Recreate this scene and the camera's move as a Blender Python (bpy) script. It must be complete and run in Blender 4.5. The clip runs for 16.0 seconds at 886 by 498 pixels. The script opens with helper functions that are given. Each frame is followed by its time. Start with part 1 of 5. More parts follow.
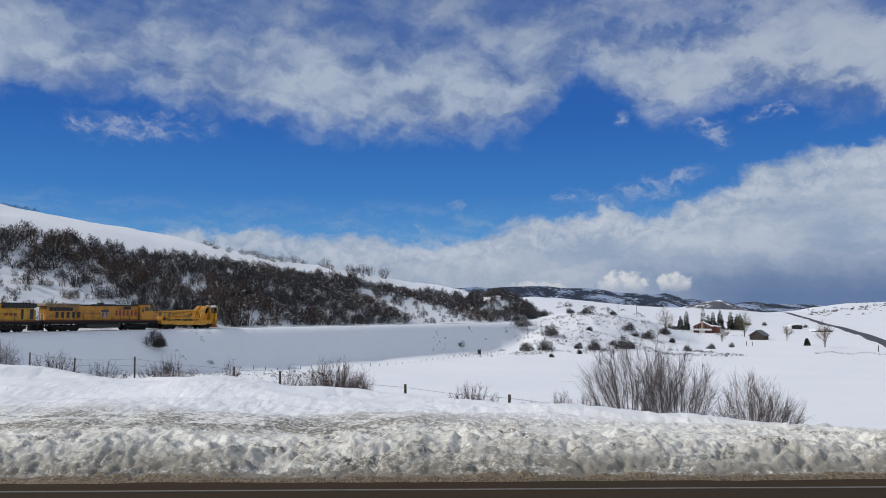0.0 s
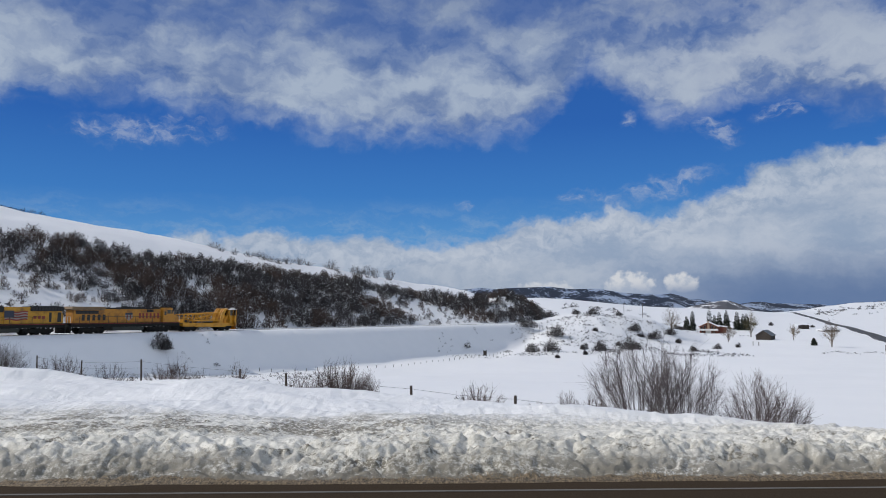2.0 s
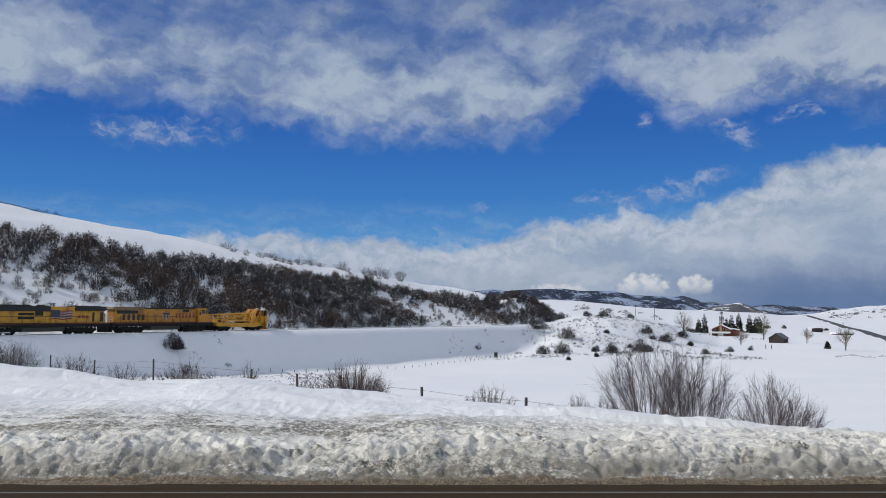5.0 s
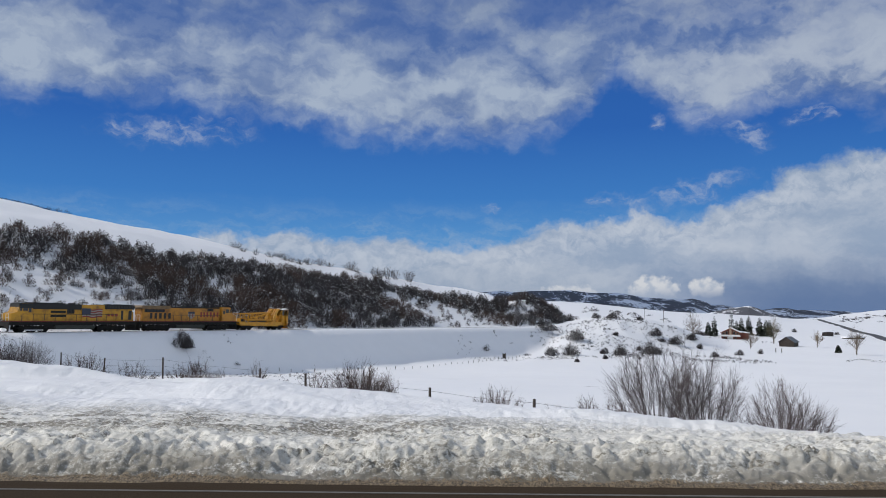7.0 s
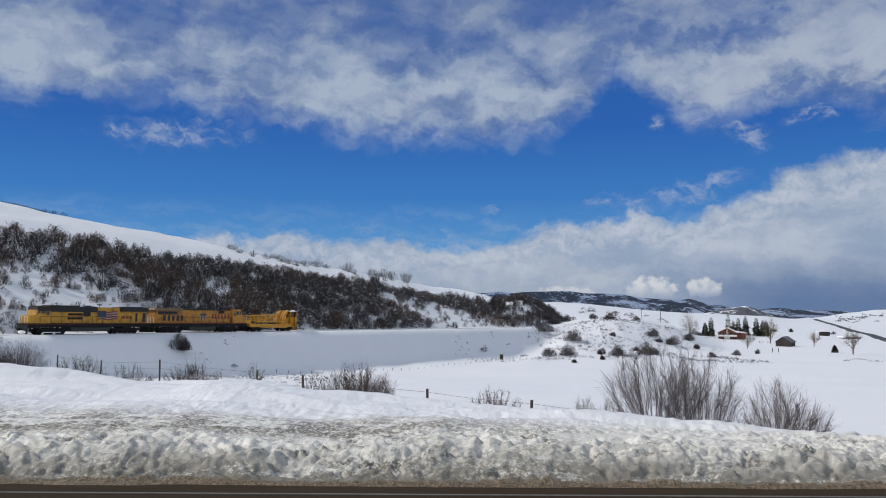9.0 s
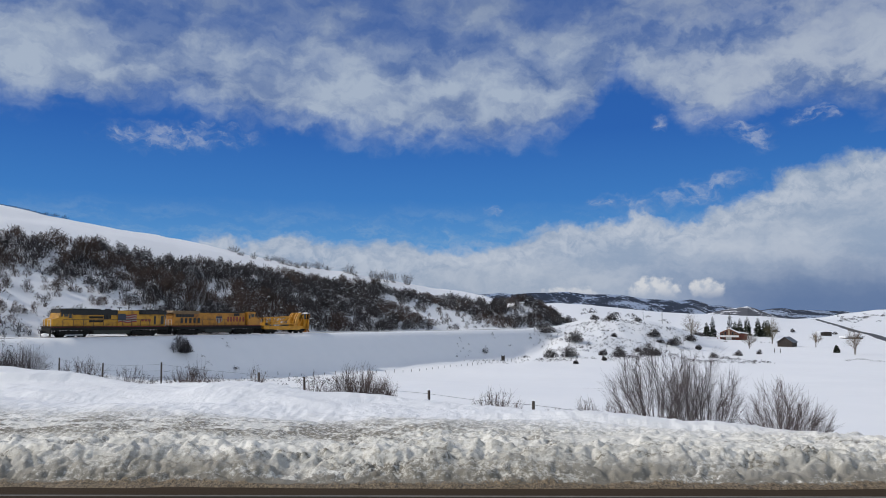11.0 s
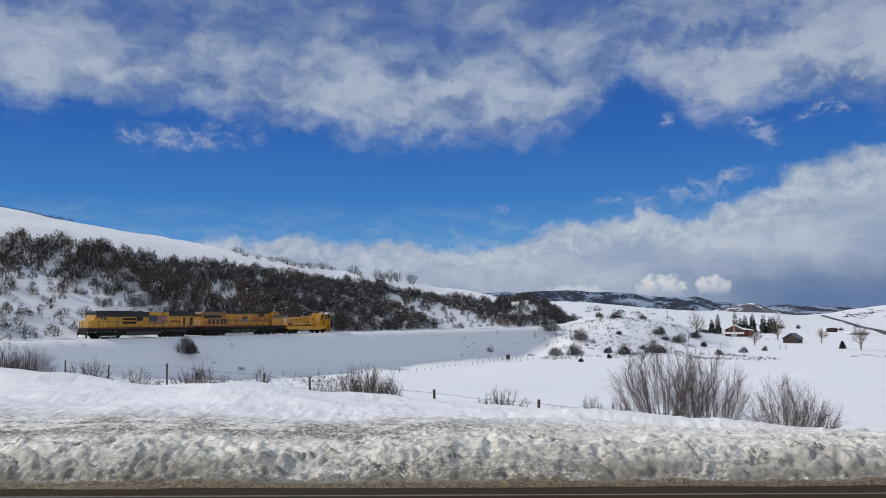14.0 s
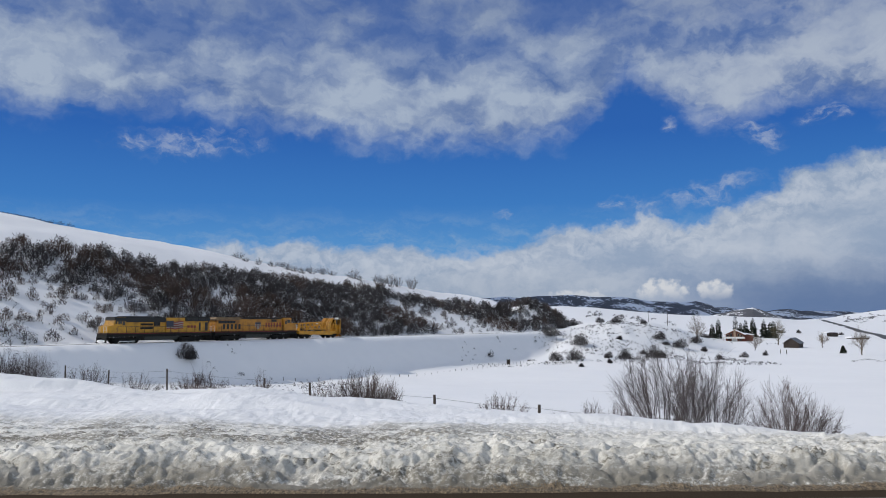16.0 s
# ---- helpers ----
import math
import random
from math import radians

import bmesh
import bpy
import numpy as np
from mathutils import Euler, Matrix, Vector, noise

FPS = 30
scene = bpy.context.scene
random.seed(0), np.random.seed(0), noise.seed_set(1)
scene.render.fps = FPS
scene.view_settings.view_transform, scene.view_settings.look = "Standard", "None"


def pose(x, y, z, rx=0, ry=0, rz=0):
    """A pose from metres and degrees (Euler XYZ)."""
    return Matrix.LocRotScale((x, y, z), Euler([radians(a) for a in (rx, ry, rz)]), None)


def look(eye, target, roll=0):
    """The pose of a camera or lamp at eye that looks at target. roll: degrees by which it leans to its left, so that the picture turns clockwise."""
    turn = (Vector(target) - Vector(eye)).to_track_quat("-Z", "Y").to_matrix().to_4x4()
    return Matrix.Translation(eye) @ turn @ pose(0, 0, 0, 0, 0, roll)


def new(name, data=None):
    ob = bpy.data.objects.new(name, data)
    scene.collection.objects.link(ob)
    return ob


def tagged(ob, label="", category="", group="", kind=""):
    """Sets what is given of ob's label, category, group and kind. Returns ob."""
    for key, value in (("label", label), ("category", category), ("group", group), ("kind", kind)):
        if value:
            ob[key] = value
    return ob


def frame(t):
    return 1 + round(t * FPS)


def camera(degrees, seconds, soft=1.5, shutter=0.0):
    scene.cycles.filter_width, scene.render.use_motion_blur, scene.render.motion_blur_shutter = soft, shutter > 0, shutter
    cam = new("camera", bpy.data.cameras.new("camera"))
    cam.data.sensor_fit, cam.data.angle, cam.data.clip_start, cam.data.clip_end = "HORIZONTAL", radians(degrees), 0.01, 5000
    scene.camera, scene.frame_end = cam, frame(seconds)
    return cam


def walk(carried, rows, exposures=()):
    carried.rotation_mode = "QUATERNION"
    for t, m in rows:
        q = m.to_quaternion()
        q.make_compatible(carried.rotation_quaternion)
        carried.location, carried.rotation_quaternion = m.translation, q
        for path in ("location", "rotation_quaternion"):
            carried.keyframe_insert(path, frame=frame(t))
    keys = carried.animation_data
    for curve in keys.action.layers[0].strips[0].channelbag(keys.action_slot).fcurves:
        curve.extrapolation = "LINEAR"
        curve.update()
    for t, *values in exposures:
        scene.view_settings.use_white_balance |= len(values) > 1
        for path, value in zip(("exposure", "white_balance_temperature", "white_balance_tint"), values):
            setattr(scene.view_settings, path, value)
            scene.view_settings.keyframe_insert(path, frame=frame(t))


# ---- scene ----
EYE = 1.6


def aim(yaw, pitch, roll):
    """Camera pose from degrees of turn to the left, tilt up and lean to the left."""
    return pose(0, 0, EYE, 90 + pitch, 0, yaw) @ pose(0, 0, 0, 0, 0, roll)


cam = camera(59.56, 16.0, soft=0.9)
walk(cam, [
    (0, aim(-1.328, 4.167, -0.003)),
    (0.5, aim(-1.228, 4.233, -0.117)),
    (1, aim(-1.031, 4.292, -0.097)),
    (1.5, aim(-1.028, 4.310, -0.203)),
    (2, aim(-0.944, 4.266, -0.262)),
    (2.5, aim(-0.969, 4.107, -0.028)),
    (3, aim(-0.957, 4.135, 0.216)),
    (3.5, aim(-0.832, 4.226, 0.341)),
    (4, aim(-0.659, 4.340, 0.242)),
    (6.5, aim(0.611, 4.395, 0.122)),
    (7, aim(0.554, 4.429, 0.443)),
    (7.5, aim(0.624, 4.375, 0.547)),
    (8, aim(0.492, 4.483, 0.902)),
    (8.5, aim(0.323, 4.513, 0.560)),
    (9, aim(0.328, 4.509, 0.247)),
    (11.5, aim(0.411, 4.636, 0.030)),
    (12, aim(0.361, 4.588, 0.147)),
    (12.5, aim(0.401, 4.618, -0.105)),
    (13, aim(0.520, 4.592, -0.367)),
    (13.5, aim(0.638, 4.554, -0.337)),
    (14, aim(0.711, 4.555, -0.430)),
    (14.5, aim(0.783, 4.732, -0.400)),
    (15, aim(0.789, 4.788, -0.384)),
    (15.5, aim(0.728, 4.881, -0.433)),
    (16, aim(0.719, 4.926, -0.498)),
])

# ---- world, sun ----
SUN_AZ, SUN_EL = -91.0, 36.5          # degrees right of +Y, degrees above the horizon
world = bpy.data.worlds.new("sky")
scene.world = world
world.use_nodes = True
wn = world.node_tree.nodes
sky = wn.new("ShaderNodeTexSky")
sky.sky_type, sky.sun_disc = "NISHITA", False
sky.sun_elevation, sky.sun_rotation = radians(SUN_EL), radians(SUN_AZ)
sky.altitude, sky.air_density, sky.dust_density, sky.ozone_density = 2000, 1.0, 0.4, 1.5
bg = wn["Background"]
bg.inputs["Strength"].default_value = 0.112
# broken white cloud over the whole sky, so that the sky's light is not pure blue
cloud, cover, blend = wn.new("ShaderNodeTexNoise"), wn.new("ShaderNodeMapRange"), wn.new("ShaderNodeMix")
cloud.inputs["Scale"].default_value, cloud.inputs["Detail"].default_value = 2.2, 5
cover.inputs[1].default_value, cover.inputs[2].default_value = 0.38, 0.62
blend.data_type = "RGBA"
blend.inputs[7].default_value = (4.6, 5.0, 5.7, 1)
for a, b in ((wn.new("ShaderNodeTexCoord").outputs["Generated"], cloud.inputs["Vector"]), (cloud.outputs[0], cover.inputs[0]), (cover.outputs[0], blend.inputs[0]),
             (sky.outputs[0], blend.inputs[6]), (blend.outputs[2], bg.inputs["Color"])):
    world.node_tree.links.new(a, b)

sun = new("sun", bpy.data.lights.new("sun", "SUN"))
sun.data.energy, sun.data.angle, sun.data.color = 2.62, radians(0.6), (1.0, 0.95, 0.88)
sa, se = radians(SUN_AZ), radians(SUN_EL)
SUN_DIR = Vector((math.sin(sa) * math.cos(se), math.cos(sa) * math.cos(se), math.sin(se)))
sun.matrix_world = look(SUN_DIR * 100, (0, 0, 0))


# ---- material helpers ----
def lin(r, g, b):
    """Linear colour from 0..255 display values."""
    f = lambda c: c / 12.92 if c <= 0.04045 else ((c + 0.055) / 1.055) ** 2.4
    return (f(r / 255), f(g / 255), f(b / 255), 1)


class Nodes:
    """A short way to write node trees."""

    def __init__(self, name):
        self.m = bpy.data.materials.new(name)
        self.m.use_nodes = True
        self.t = self.m.node_tree
        self.t.nodes.clear()
        self.out = self.t.nodes.new("ShaderNodeOutputMaterial")

    def put(self, sock, v):
        if isinstance(v, bpy.types.NodeSocket):
            self.t.links.new(v, sock)
        elif v is not None:
            sock.default_value = v

    def n(self, kind, ins=(), out=0, **props):
        node = self.t.nodes.new("ShaderNode" + kind)
        if "operation" in props:
            node.operation = props["operation"]
        if "use_clamp" in props:
            node.use_clamp = props["use_clamp"]
        if "data_type" in props:
            node.data_type = props["data_type"]
        if "interpolation_type" in props:
            node.interpolation_type = props["interpolation_type"]
        for k, v in dict(ins).items():
            self.put(node.inputs[k], v)
        return node.outputs[out]

    def math(self, op, a, b=0.5, c=0.5, clamp=False):
        return self.n("Math", {0: a, 1: b, 2: c}, operation=op, use_clamp=clamp)

    def noise(self, vec, scale, detail=4.0, rough=0.55, dist=0.0):
        return self.n("TexNoise", {"Vector": vec, "Scale": scale, "Detail": detail, "Roughness": rough, "Distortion": dist})

    def mix(self, fac, a, b):
        return self.n("Mix", {0: fac, 6: a, 7: b}, out=2, data_type="RGBA")

    def step(self, v, lo, hi):
        return self.n("MapRange", {0: v, 1: lo, 2: hi, 3: 0.0, 4: 1.0}, interpolation_type="SMOOTHSTEP")

    def ramp(self, v, stops, smooth=True):
        node = self.t.nodes.new("ShaderNodeValToRGB")
        self.put(node.inputs[0], v)
        cr = node.color_ramp
        cr.interpolation = "B_SPLINE" if smooth == 2 else "EASE" if smooth else "LINEAR"
        for i, (p, c) in enumerate(stops):
            e = cr.elements[i] if i < 2 else cr.elements.new(p)
            e.position, e.color = p, c if isinstance(c, tuple) else (c, c, c, 1)
        return node.outputs[0]

    def coord(self, kind="Object"):
        return self.n("TexCoord", out={"Generated": 0, "UV": 2, "Object": 3}[kind])

    def done(self, shader):
        self.t.links.new(shader, self.out.inputs[0])
        return self.m

    def bsdf(self, colour, rough=0.6, metal=0.0, bump=None, strength=0.3, dist=0.02, spec=0.5):
        ins = {"Base Color": colour, "Roughness": rough, "Metallic": metal, "Specular IOR Level": spec}
        if bump is not None:
            ins["Normal"] = self.n("Bump", {"Strength": strength, "Distance": dist, "Height": bump})
        return self.done(self.n("BsdfPrincipled", ins))


def painted(name, colour, rough=0.5, metal=0.0, grime=0.35, scale=1.5, grime_colour=(0.03, 0.025, 0.02, 1)):
    """Paint or plain stuff with grain, streaks of grime and a little relief."""
    k = Nodes(name)
    c = k.coord()
    big = k.noise(c, scale, 6, 0.65)
    fine = k.noise(c, scale * 14, 3, 0.6)
    dirt = k.math("MULTIPLY", k.step(big, 0.42, 0.75), grime)
    col = k.mix(dirt, colour, grime_colour)
    col = k.mix(k.math("MULTIPLY", fine, 0.16), col, (colour[0] * 0.5, colour[1] * 0.5, colour[2] * 0.5, 1))
    return k.bsdf(col, k.math("MULTIPLY_ADD", big, 0.25, rough - 0.12), metal, fine, 0.15, 0.01)


# ---- plan: ground heights ----
def value_noise(x, y, seed):
    """Smooth noise of -1..1 on a unit lattice."""
    xi, yi = np.floor(x).astype(np.int64), np.floor(y).astype(np.int64)
    fx, fy = x - xi, y - yi
    fx, fy = fx * fx * (3 - 2 * fx), fy * fy * (3 - 2 * fy)

    def h(a, b):
        n = (a * 374761393 + b * 668265263 + seed * 982451653) & 0x7FFFFFFF
        n = ((n ^ (n >> 13)) * 1274126177) & 0x7FFFFFFF
        return ((n ^ (n >> 16)) & 0xFFFF) / 32767.5 - 1
    return (h(xi, yi) * (1 - fx) + h(xi + 1, yi) * fx) * (1 - fy) + (h(xi, yi + 1) * (1 - fx) + h(xi + 1, yi + 1) * fx) * fy


def fbm(x, y, seed, octaves=4, gain=0.5):
    total, amp = 0, 1
    for i in range(octaves):
        total = total + amp * value_noise(x * 2 ** i + 17.3 * i, y * 2 ** i - 9.1 * i, seed + i)
        amp *= gain
    return total


def ease(v, lo, hi):
    t = np.clip((v - lo) / (hi - lo), 0, 1)
    return t * t * (3 - 2 * t)


TRACK_O, TRACK_DEG = (-45.3, 151.0), 55.6
TC, TS = math.cos(radians(TRACK_DEG)), math.sin(radians(TRACK_DEG))
GRADE = -0.009


def rail_z(s):
    """Rail head along the track, which falls gently away."""
    return -2.85 + GRADE * np.clip(s, -200, 200)


def along(x, y):
    return (x - TRACK_O[0]) * TC + (y - TRACK_O[1]) * TS


def uphill(x, y):
    return -(x - TRACK_O[0]) * TS + (y - TRACK_O[1]) * TC


def crest_y(x):
    return np.interp(x, (-9, -4, 0, 3, 5, 8), (13.2, 12.4, 11.4, 10.3, 9.2, 8.4))


def ground(x, y):
    """Height of the snow at x, y, without the ploughed bank's lumps."""
    r = np.hypot(x, y)
    yy = np.where(y > 0, np.maximum(y, r * 0.6), r)
    v = np.interp(yy, (14, 20, 28, 40, 52, 70, 100, 150, 220, 300, 600, 1000, 1500, 2500, 4900),
                  (-1.2, -2.2, -2.5, -2.7, -3.4, -5.2, -8.2, -10.9, -12.0, -12.0, -11.8, -11.5, -13, -50, -75))
    v = v + 0.35 * fbm(x / 23, y / 23, 5, 3) * ease(yy, 20, 60) + 1.0 * fbm(x / 160, y / 160, 9, 3) * ease(yy, 260, 500)
    s, d = along(x, y), uphill(x, y)
    # railway bank
    bed = rail_z(s) - 0.04
    gone = ease(s, 168, 240)
    hill_bed = bed + (v - 1 - bed) * gone * ease(s - 1.05 * np.clip(d, 0, 200), 138, 172)
    bed = bed + (v - 1 - bed) * gone
    bank = bed - 0.98 * np.maximum(0, -d - 4.2) + 0.25 * fbm(x / 6, y / 6, 3, 3) * ease(-d, 5, 9)
    low = np.maximum(v, bank) + 0.6 * np.exp(-np.abs(v - bank) / 1.5)
    # slope with scattered bushes beyond the end of the bank
    a = np.degrees(np.arctan2(x, np.maximum(y, 1)))
    knoll = np.interp(a, (4, 6, 7, 8.5, 10, 12, 14, 16, 18, 19.5), (0, 2, 5, 8.5, 10, 11, 10, 7.8, 2.5, 0))
    knoll = knoll * ease(y, 228 - 33 * ease(a, 5.5, 8.5) + 42 * ease(a, 10, 16), 288) * (1 - 0.5 * ease(y, 300, 420))
    knoll = v + knoll + (0.6 * fbm(x / 9, y / 9, 21, 3) + 0.26 * fbm(x / 2.6, y / 2.6, 27, 3)) * ease(knoll, 0, 4)
    # the bank's end runs softly into the knoll
    near_end = np.exp(-np.abs(knoll - low) / 2.2) * ease(a, 4.5, 6.5) * ease(y, 185, 215) * (1 - ease(a, 14, 18))
    low = np.maximum(low, knoll) + 1.1 * near_end
    # hill
    top = np.interp(s, (-200, -100, 35, 100, 140, 200, 244, 335, 500, 900), (52, 46.3, 37.4, 31, 27, 21.5, 19.5, 18.5, 13, 0))
    g = np.interp(d, (6, 10, 30, 70, 110, 150, 230, 600), (0, 0.05, 0.28, 0.66, 0.90, 1.0, 1.04, 0.9))
    end = 1 - 0.8 * ease(s - 1.05 * np.clip(d, 0, 200), 138, 172)
    hill = hill_bed + top * g * end + 0.9 * fbm(x / 30, y / 30, 33, 4) * ease(d, 8, 40) + 5.8 * np.exp(-((s - 162) / 17) ** 2 - ((d - 19) / 10) ** 2)
    mix = ease(d, 3.5, 9)
    z = np.where(d > 3, low * (1 - mix) + np.maximum(hill, v) * mix, low)
    # far slopes to the right of the hill
    far = np.interp(a, (2, 8, 10.3, 14.3, 16.3, 20, 22, 23.7, 27, 34), (22, 21, 19.5, 13.5, 11.3, 9, 7.6, 4.5, 2.5, 2)) * ease(y, 380, 780)
    far = far * (1 - ease(y, 850, 1400))
    far = far + np.interp(a, (23.8, 25.6, 26.8, 28.9, 31.1, 34), (0, 4, 10, 17.5, 20, 22)) * ease(y, 720, 1300)
    z = np.maximum(z, v + far)
    # beside and behind the camera the road lies level
    front = ease(y, 8.0, 13.0)
    near = np.interp(y, (-400, -40, -6, 14), (6, 1.0, -0.25, -0.25))
    z = np.where(y < 14, near * (1 - front) + np.minimum(z, -0.3) * front, z)
    return z
# ---- end of plan ----


# ---- mesh helpers ----
def mesh_object(name, verts, faces, material, parent=None, label="", smooth=False):
    me = bpy.data.meshes.new(name)
    me.from_pydata(verts, [], faces)
    me.materials.append(material)
    if smooth:
        me.polygons.foreach_set("use_smooth", [True] * len(me.polygons))
    ob = new(name, me)
    ob.parent = parent
    return tagged(ob, label)


def part(name, bm, material, parent=None, label="", smooth=False):
    """Link a bmesh as one mesh object under a thing."""
    me = bpy.data.meshes.new(name)
    bm.normal_update()
    bm.to_mesh(me)
    bm.free()
    me.materials.append(material)
    if smooth:
        me.polygons.foreach_set("use_smooth", [True] * len(me.polygons))
    ob = new(name, me)
    ob.parent = parent
    return tagged(ob, label)


def box(bm, x0, x1, y0, y1, z0, z1, bevel=0.0):
    """An axis-aligned box added to bm, with its edges rounded."""
    r = bmesh.ops.create_cube(bm, size=1)
    bmesh.ops.transform(bm, matrix=Matrix.LocRotScale(((x0 + x1) / 2, (y0 + y1) / 2, (z0 + z1) / 2), None,
                                                     (x1 - x0, y1 - y0, z1 - z0)), verts=r["verts"])
    if bevel:
        edges = list({e for v in r["verts"] for e in v.link_edges})
        bmesh.ops.bevel(bm, geom=edges, offset=bevel, segments=2, affect="EDGES")
    return bm


def boxes(*rows, bevel=0.0):
    bm = bmesh.new()
    for r in rows:
        box(bm, *r, bevel)
    return bm


def tube(bm, a, b, r0, r1=None, sides=6):
    """A tapered rod from a to b added to bm."""
    a, b = Vector(a), Vector(b)
    r = bmesh.ops.create_cone(bm, cap_ends=True, segments=sides, radius1=r0, radius2=r0 if r1 is None else r1, depth=(b - a).length)
    m = Matrix.Translation((a + b) / 2) @ (b - a).to_track_quat("Z", "Y").to_matrix().to_4x4()
    bmesh.ops.transform(bm, matrix=m, verts=r["verts"])
    return bm


def prism(bm, outline, y0, y1):
    """An outline of (x, z) points pushed from y0 to y1."""
    a = [bm.verts.new((x, y0, z)) for x, z in outline]
    b = [bm.verts.new((x, y1, z)) for x, z in outline]
    bm.faces.new(a)
    bm.faces.new(b[::-1])
    for i in range(len(a)):
        j = (i + 1) % len(a)
        bm.faces.new((a[j], a[i], b[i], b[j]))
    bmesh.ops.recalc_face_normals(bm, faces=bm.faces)
    return bm


def thing(name, m, label, category, group="", kind=""):
    ob = new(name)
    ob.matrix_world = m
    return tagged(ob, label, category, group, kind)


def gz(x, y):
    return float(ground(np.array([float(x)]), np.array([float(y)]))[0])


# ---- materials ----
def make_snow(name, dirty=False):
    k = Nodes(name)
    p = k.n("NewGeometry", out=0)
    big = k.noise(p, 0.35, 5, 0.55)
    mid = k.noise(p, 4.0, 5, 0.6)
    fine = k.noise(p, 45.0, 3, 0.6)
    col = k.mix(big, (0.82, 0.83, 0.85, 1), (0.89, 0.89, 0.90, 1))
    height = k.math("MULTIPLY_ADD", mid, 0.8, k.math("MULTIPLY", fine, 0.25))
    if dirty:
        sep = k.t.nodes.new("ShaderNodeSeparateXYZ")
        k.put(sep.inputs[0], p)
        x, y, z = sep.outputs
        stretch = k.n("Mapping", {"Vector": p, "Scale": (0.5, 1.6, 1.2)})
        blot = k.noise(stretch, 1.6, 7, 0.72)
        sand = k.noise(p, 22, 4, 0.75)
        # old snow near the road is greyer and faintly yellow
        old = k.math("SUBTRACT", 1.0, k.step(y, 8.6, 10.4))
        col = k.mix(k.math("MULTIPLY", old, 0.8), col, (0.79, 0.76, 0.68, 1))
        # grey melt-ice on the cut face
        low = k.math("SUBTRACT", 1.0, k.step(y, 7.95, 8.3))
        ice = k.math("MULTIPLY", k.step(k.noise(stretch, 1.3, 4, 0.6), 0.44, 0.54), low)
        col = k.mix(k.math("MULTIPLY", ice, 0.5), col, (0.50, 0.48, 0.42, 1))
        # thin grit over the rubble, in drifts
        grit = k.math("MULTIPLY", k.step(sand, 0.46, 0.62), k.math("SUBTRACT", 1.0, k.step(y, 8.8, 10.6)))
        grit = k.math("MULTIPLY", grit, k.step(k.noise(stretch, 0.9, 5, 0.6), 0.36, 0.60))
        col = k.mix(k.math("MULTIPLY", grit, 0.55), col, (0.33, 0.29, 0.215, 1))
        # sand thrown up by the plough, in long broken patches
        belt = k.math("MULTIPLY", k.step(y, 8.25, 8.75), k.math("SUBTRACT", 1.0, k.step(y, 9.1, 10.0)))
        left = k.math("SUBTRACT", 1.0, k.math("MULTIPLY", k.step(x, -1.5, 2.5), 0.85))
        d1 = k.math("MULTIPLY", k.math("MULTIPLY", belt, left), k.step(blot, 0.43, 0.53))
        d1 = k.math("MULTIPLY", d1, k.step(sand, 0.34, 0.54))
        d2 = k.math("MULTIPLY", k.math("SUBTRACT", 1.0, k.step(y, 7.34, 7.95)), k.step(k.math("ADD", blot, k.math("MULTIPLY", sand, 0.7)), 0.66, 0.88))
        spots = k.step(k.noise(stretch, 2.6, 7, 0.78), 0.51, 0.62)
        d3 = k.math("MULTIPLY", k.math("MULTIPLY", spots, k.math("SUBTRACT", 1.0, k.step(y, 8.2, 9.4))), k.step(sand, 0.40, 0.54))
        dirt = k.math("MAXIMUM", k.math("MAXIMUM", k.math("MULTIPLY", d1, 0.88), k.math("MULTIPLY", d2, 0.85)), k.math("MULTIPLY", d3, 0.85))
        col = k.mix(dirt, col, k.mix(sand, (0.060, 0.052, 0.038, 1), (0.20, 0.17, 0.12, 1)))
        # strip of brown gravel along the asphalt, thinning into the snow
        grain = k.noise(k.n("Mapping", {"Vector": p, "Scale": (1.0, 0.4, 1.0)}), 46, 4, 0.8)
        ragged = k.math("ADD", y, k.math("MULTIPLY_ADD", blot, 0.4, -0.20))
        strip = k.math("SUBTRACT", 1.0, k.step(ragged, 7.20, 7.42))
        strip = k.math("MULTIPLY", k.step(k.math("ADD", strip, k.math("MULTIPLY_ADD", grain, 1.2, -0.75)), 0.10, 0.45), 0.95)
        col = k.mix(strip, col, k.mix(k.step(grain, 0.36, 0.66), (0.045, 0.032, 0.019, 1), (0.32, 0.235, 0.14, 1)))
        height = k.math("MULTIPLY_ADD", k.math("MULTIPLY", grain, strip), 1.2, height)
        height = k.math("MULTIPLY_ADD", sand, 0.8, height)
        return k.bsdf(col, 0.6, 0, height, 0.6, 0.035, 0.35)
    return k.bsdf(col, 0.6, 0, height, 0.35, 0.05, 0.3)


SNOW, BANK_SNOW = make_snow("snow"), make_snow("dirty_snow", True)


def make_asphalt():
    k = Nodes("asphalt")
    p = k.n("NewGeometry", out=0)
    sand = k.noise(p, 60, 4, 0.7)
    big = k.noise(k.n("Mapping", {"Vector": p, "Scale": (0.4, 3.0, 1)}), 1.2, 4, 0.6)
    sep = k.t.nodes.new("ShaderNodeSeparateXYZ")
    k.put(sep.inputs[0], p)
    col = k.mix(sand, (0.020, 0.014, 0.009, 1), (0.066, 0.046, 0.028, 1))
    col = k.mix(k.math("MULTIPLY", big, k.step(sep.outputs[1], 6.85, 7.1)), col, (0.05, 0.036, 0.024, 1))
    return k.bsdf(col, k.math("MULTIPLY_ADD", big, -0.2, 1.0), 0, sand, 0.5, 0.01, 0.08)


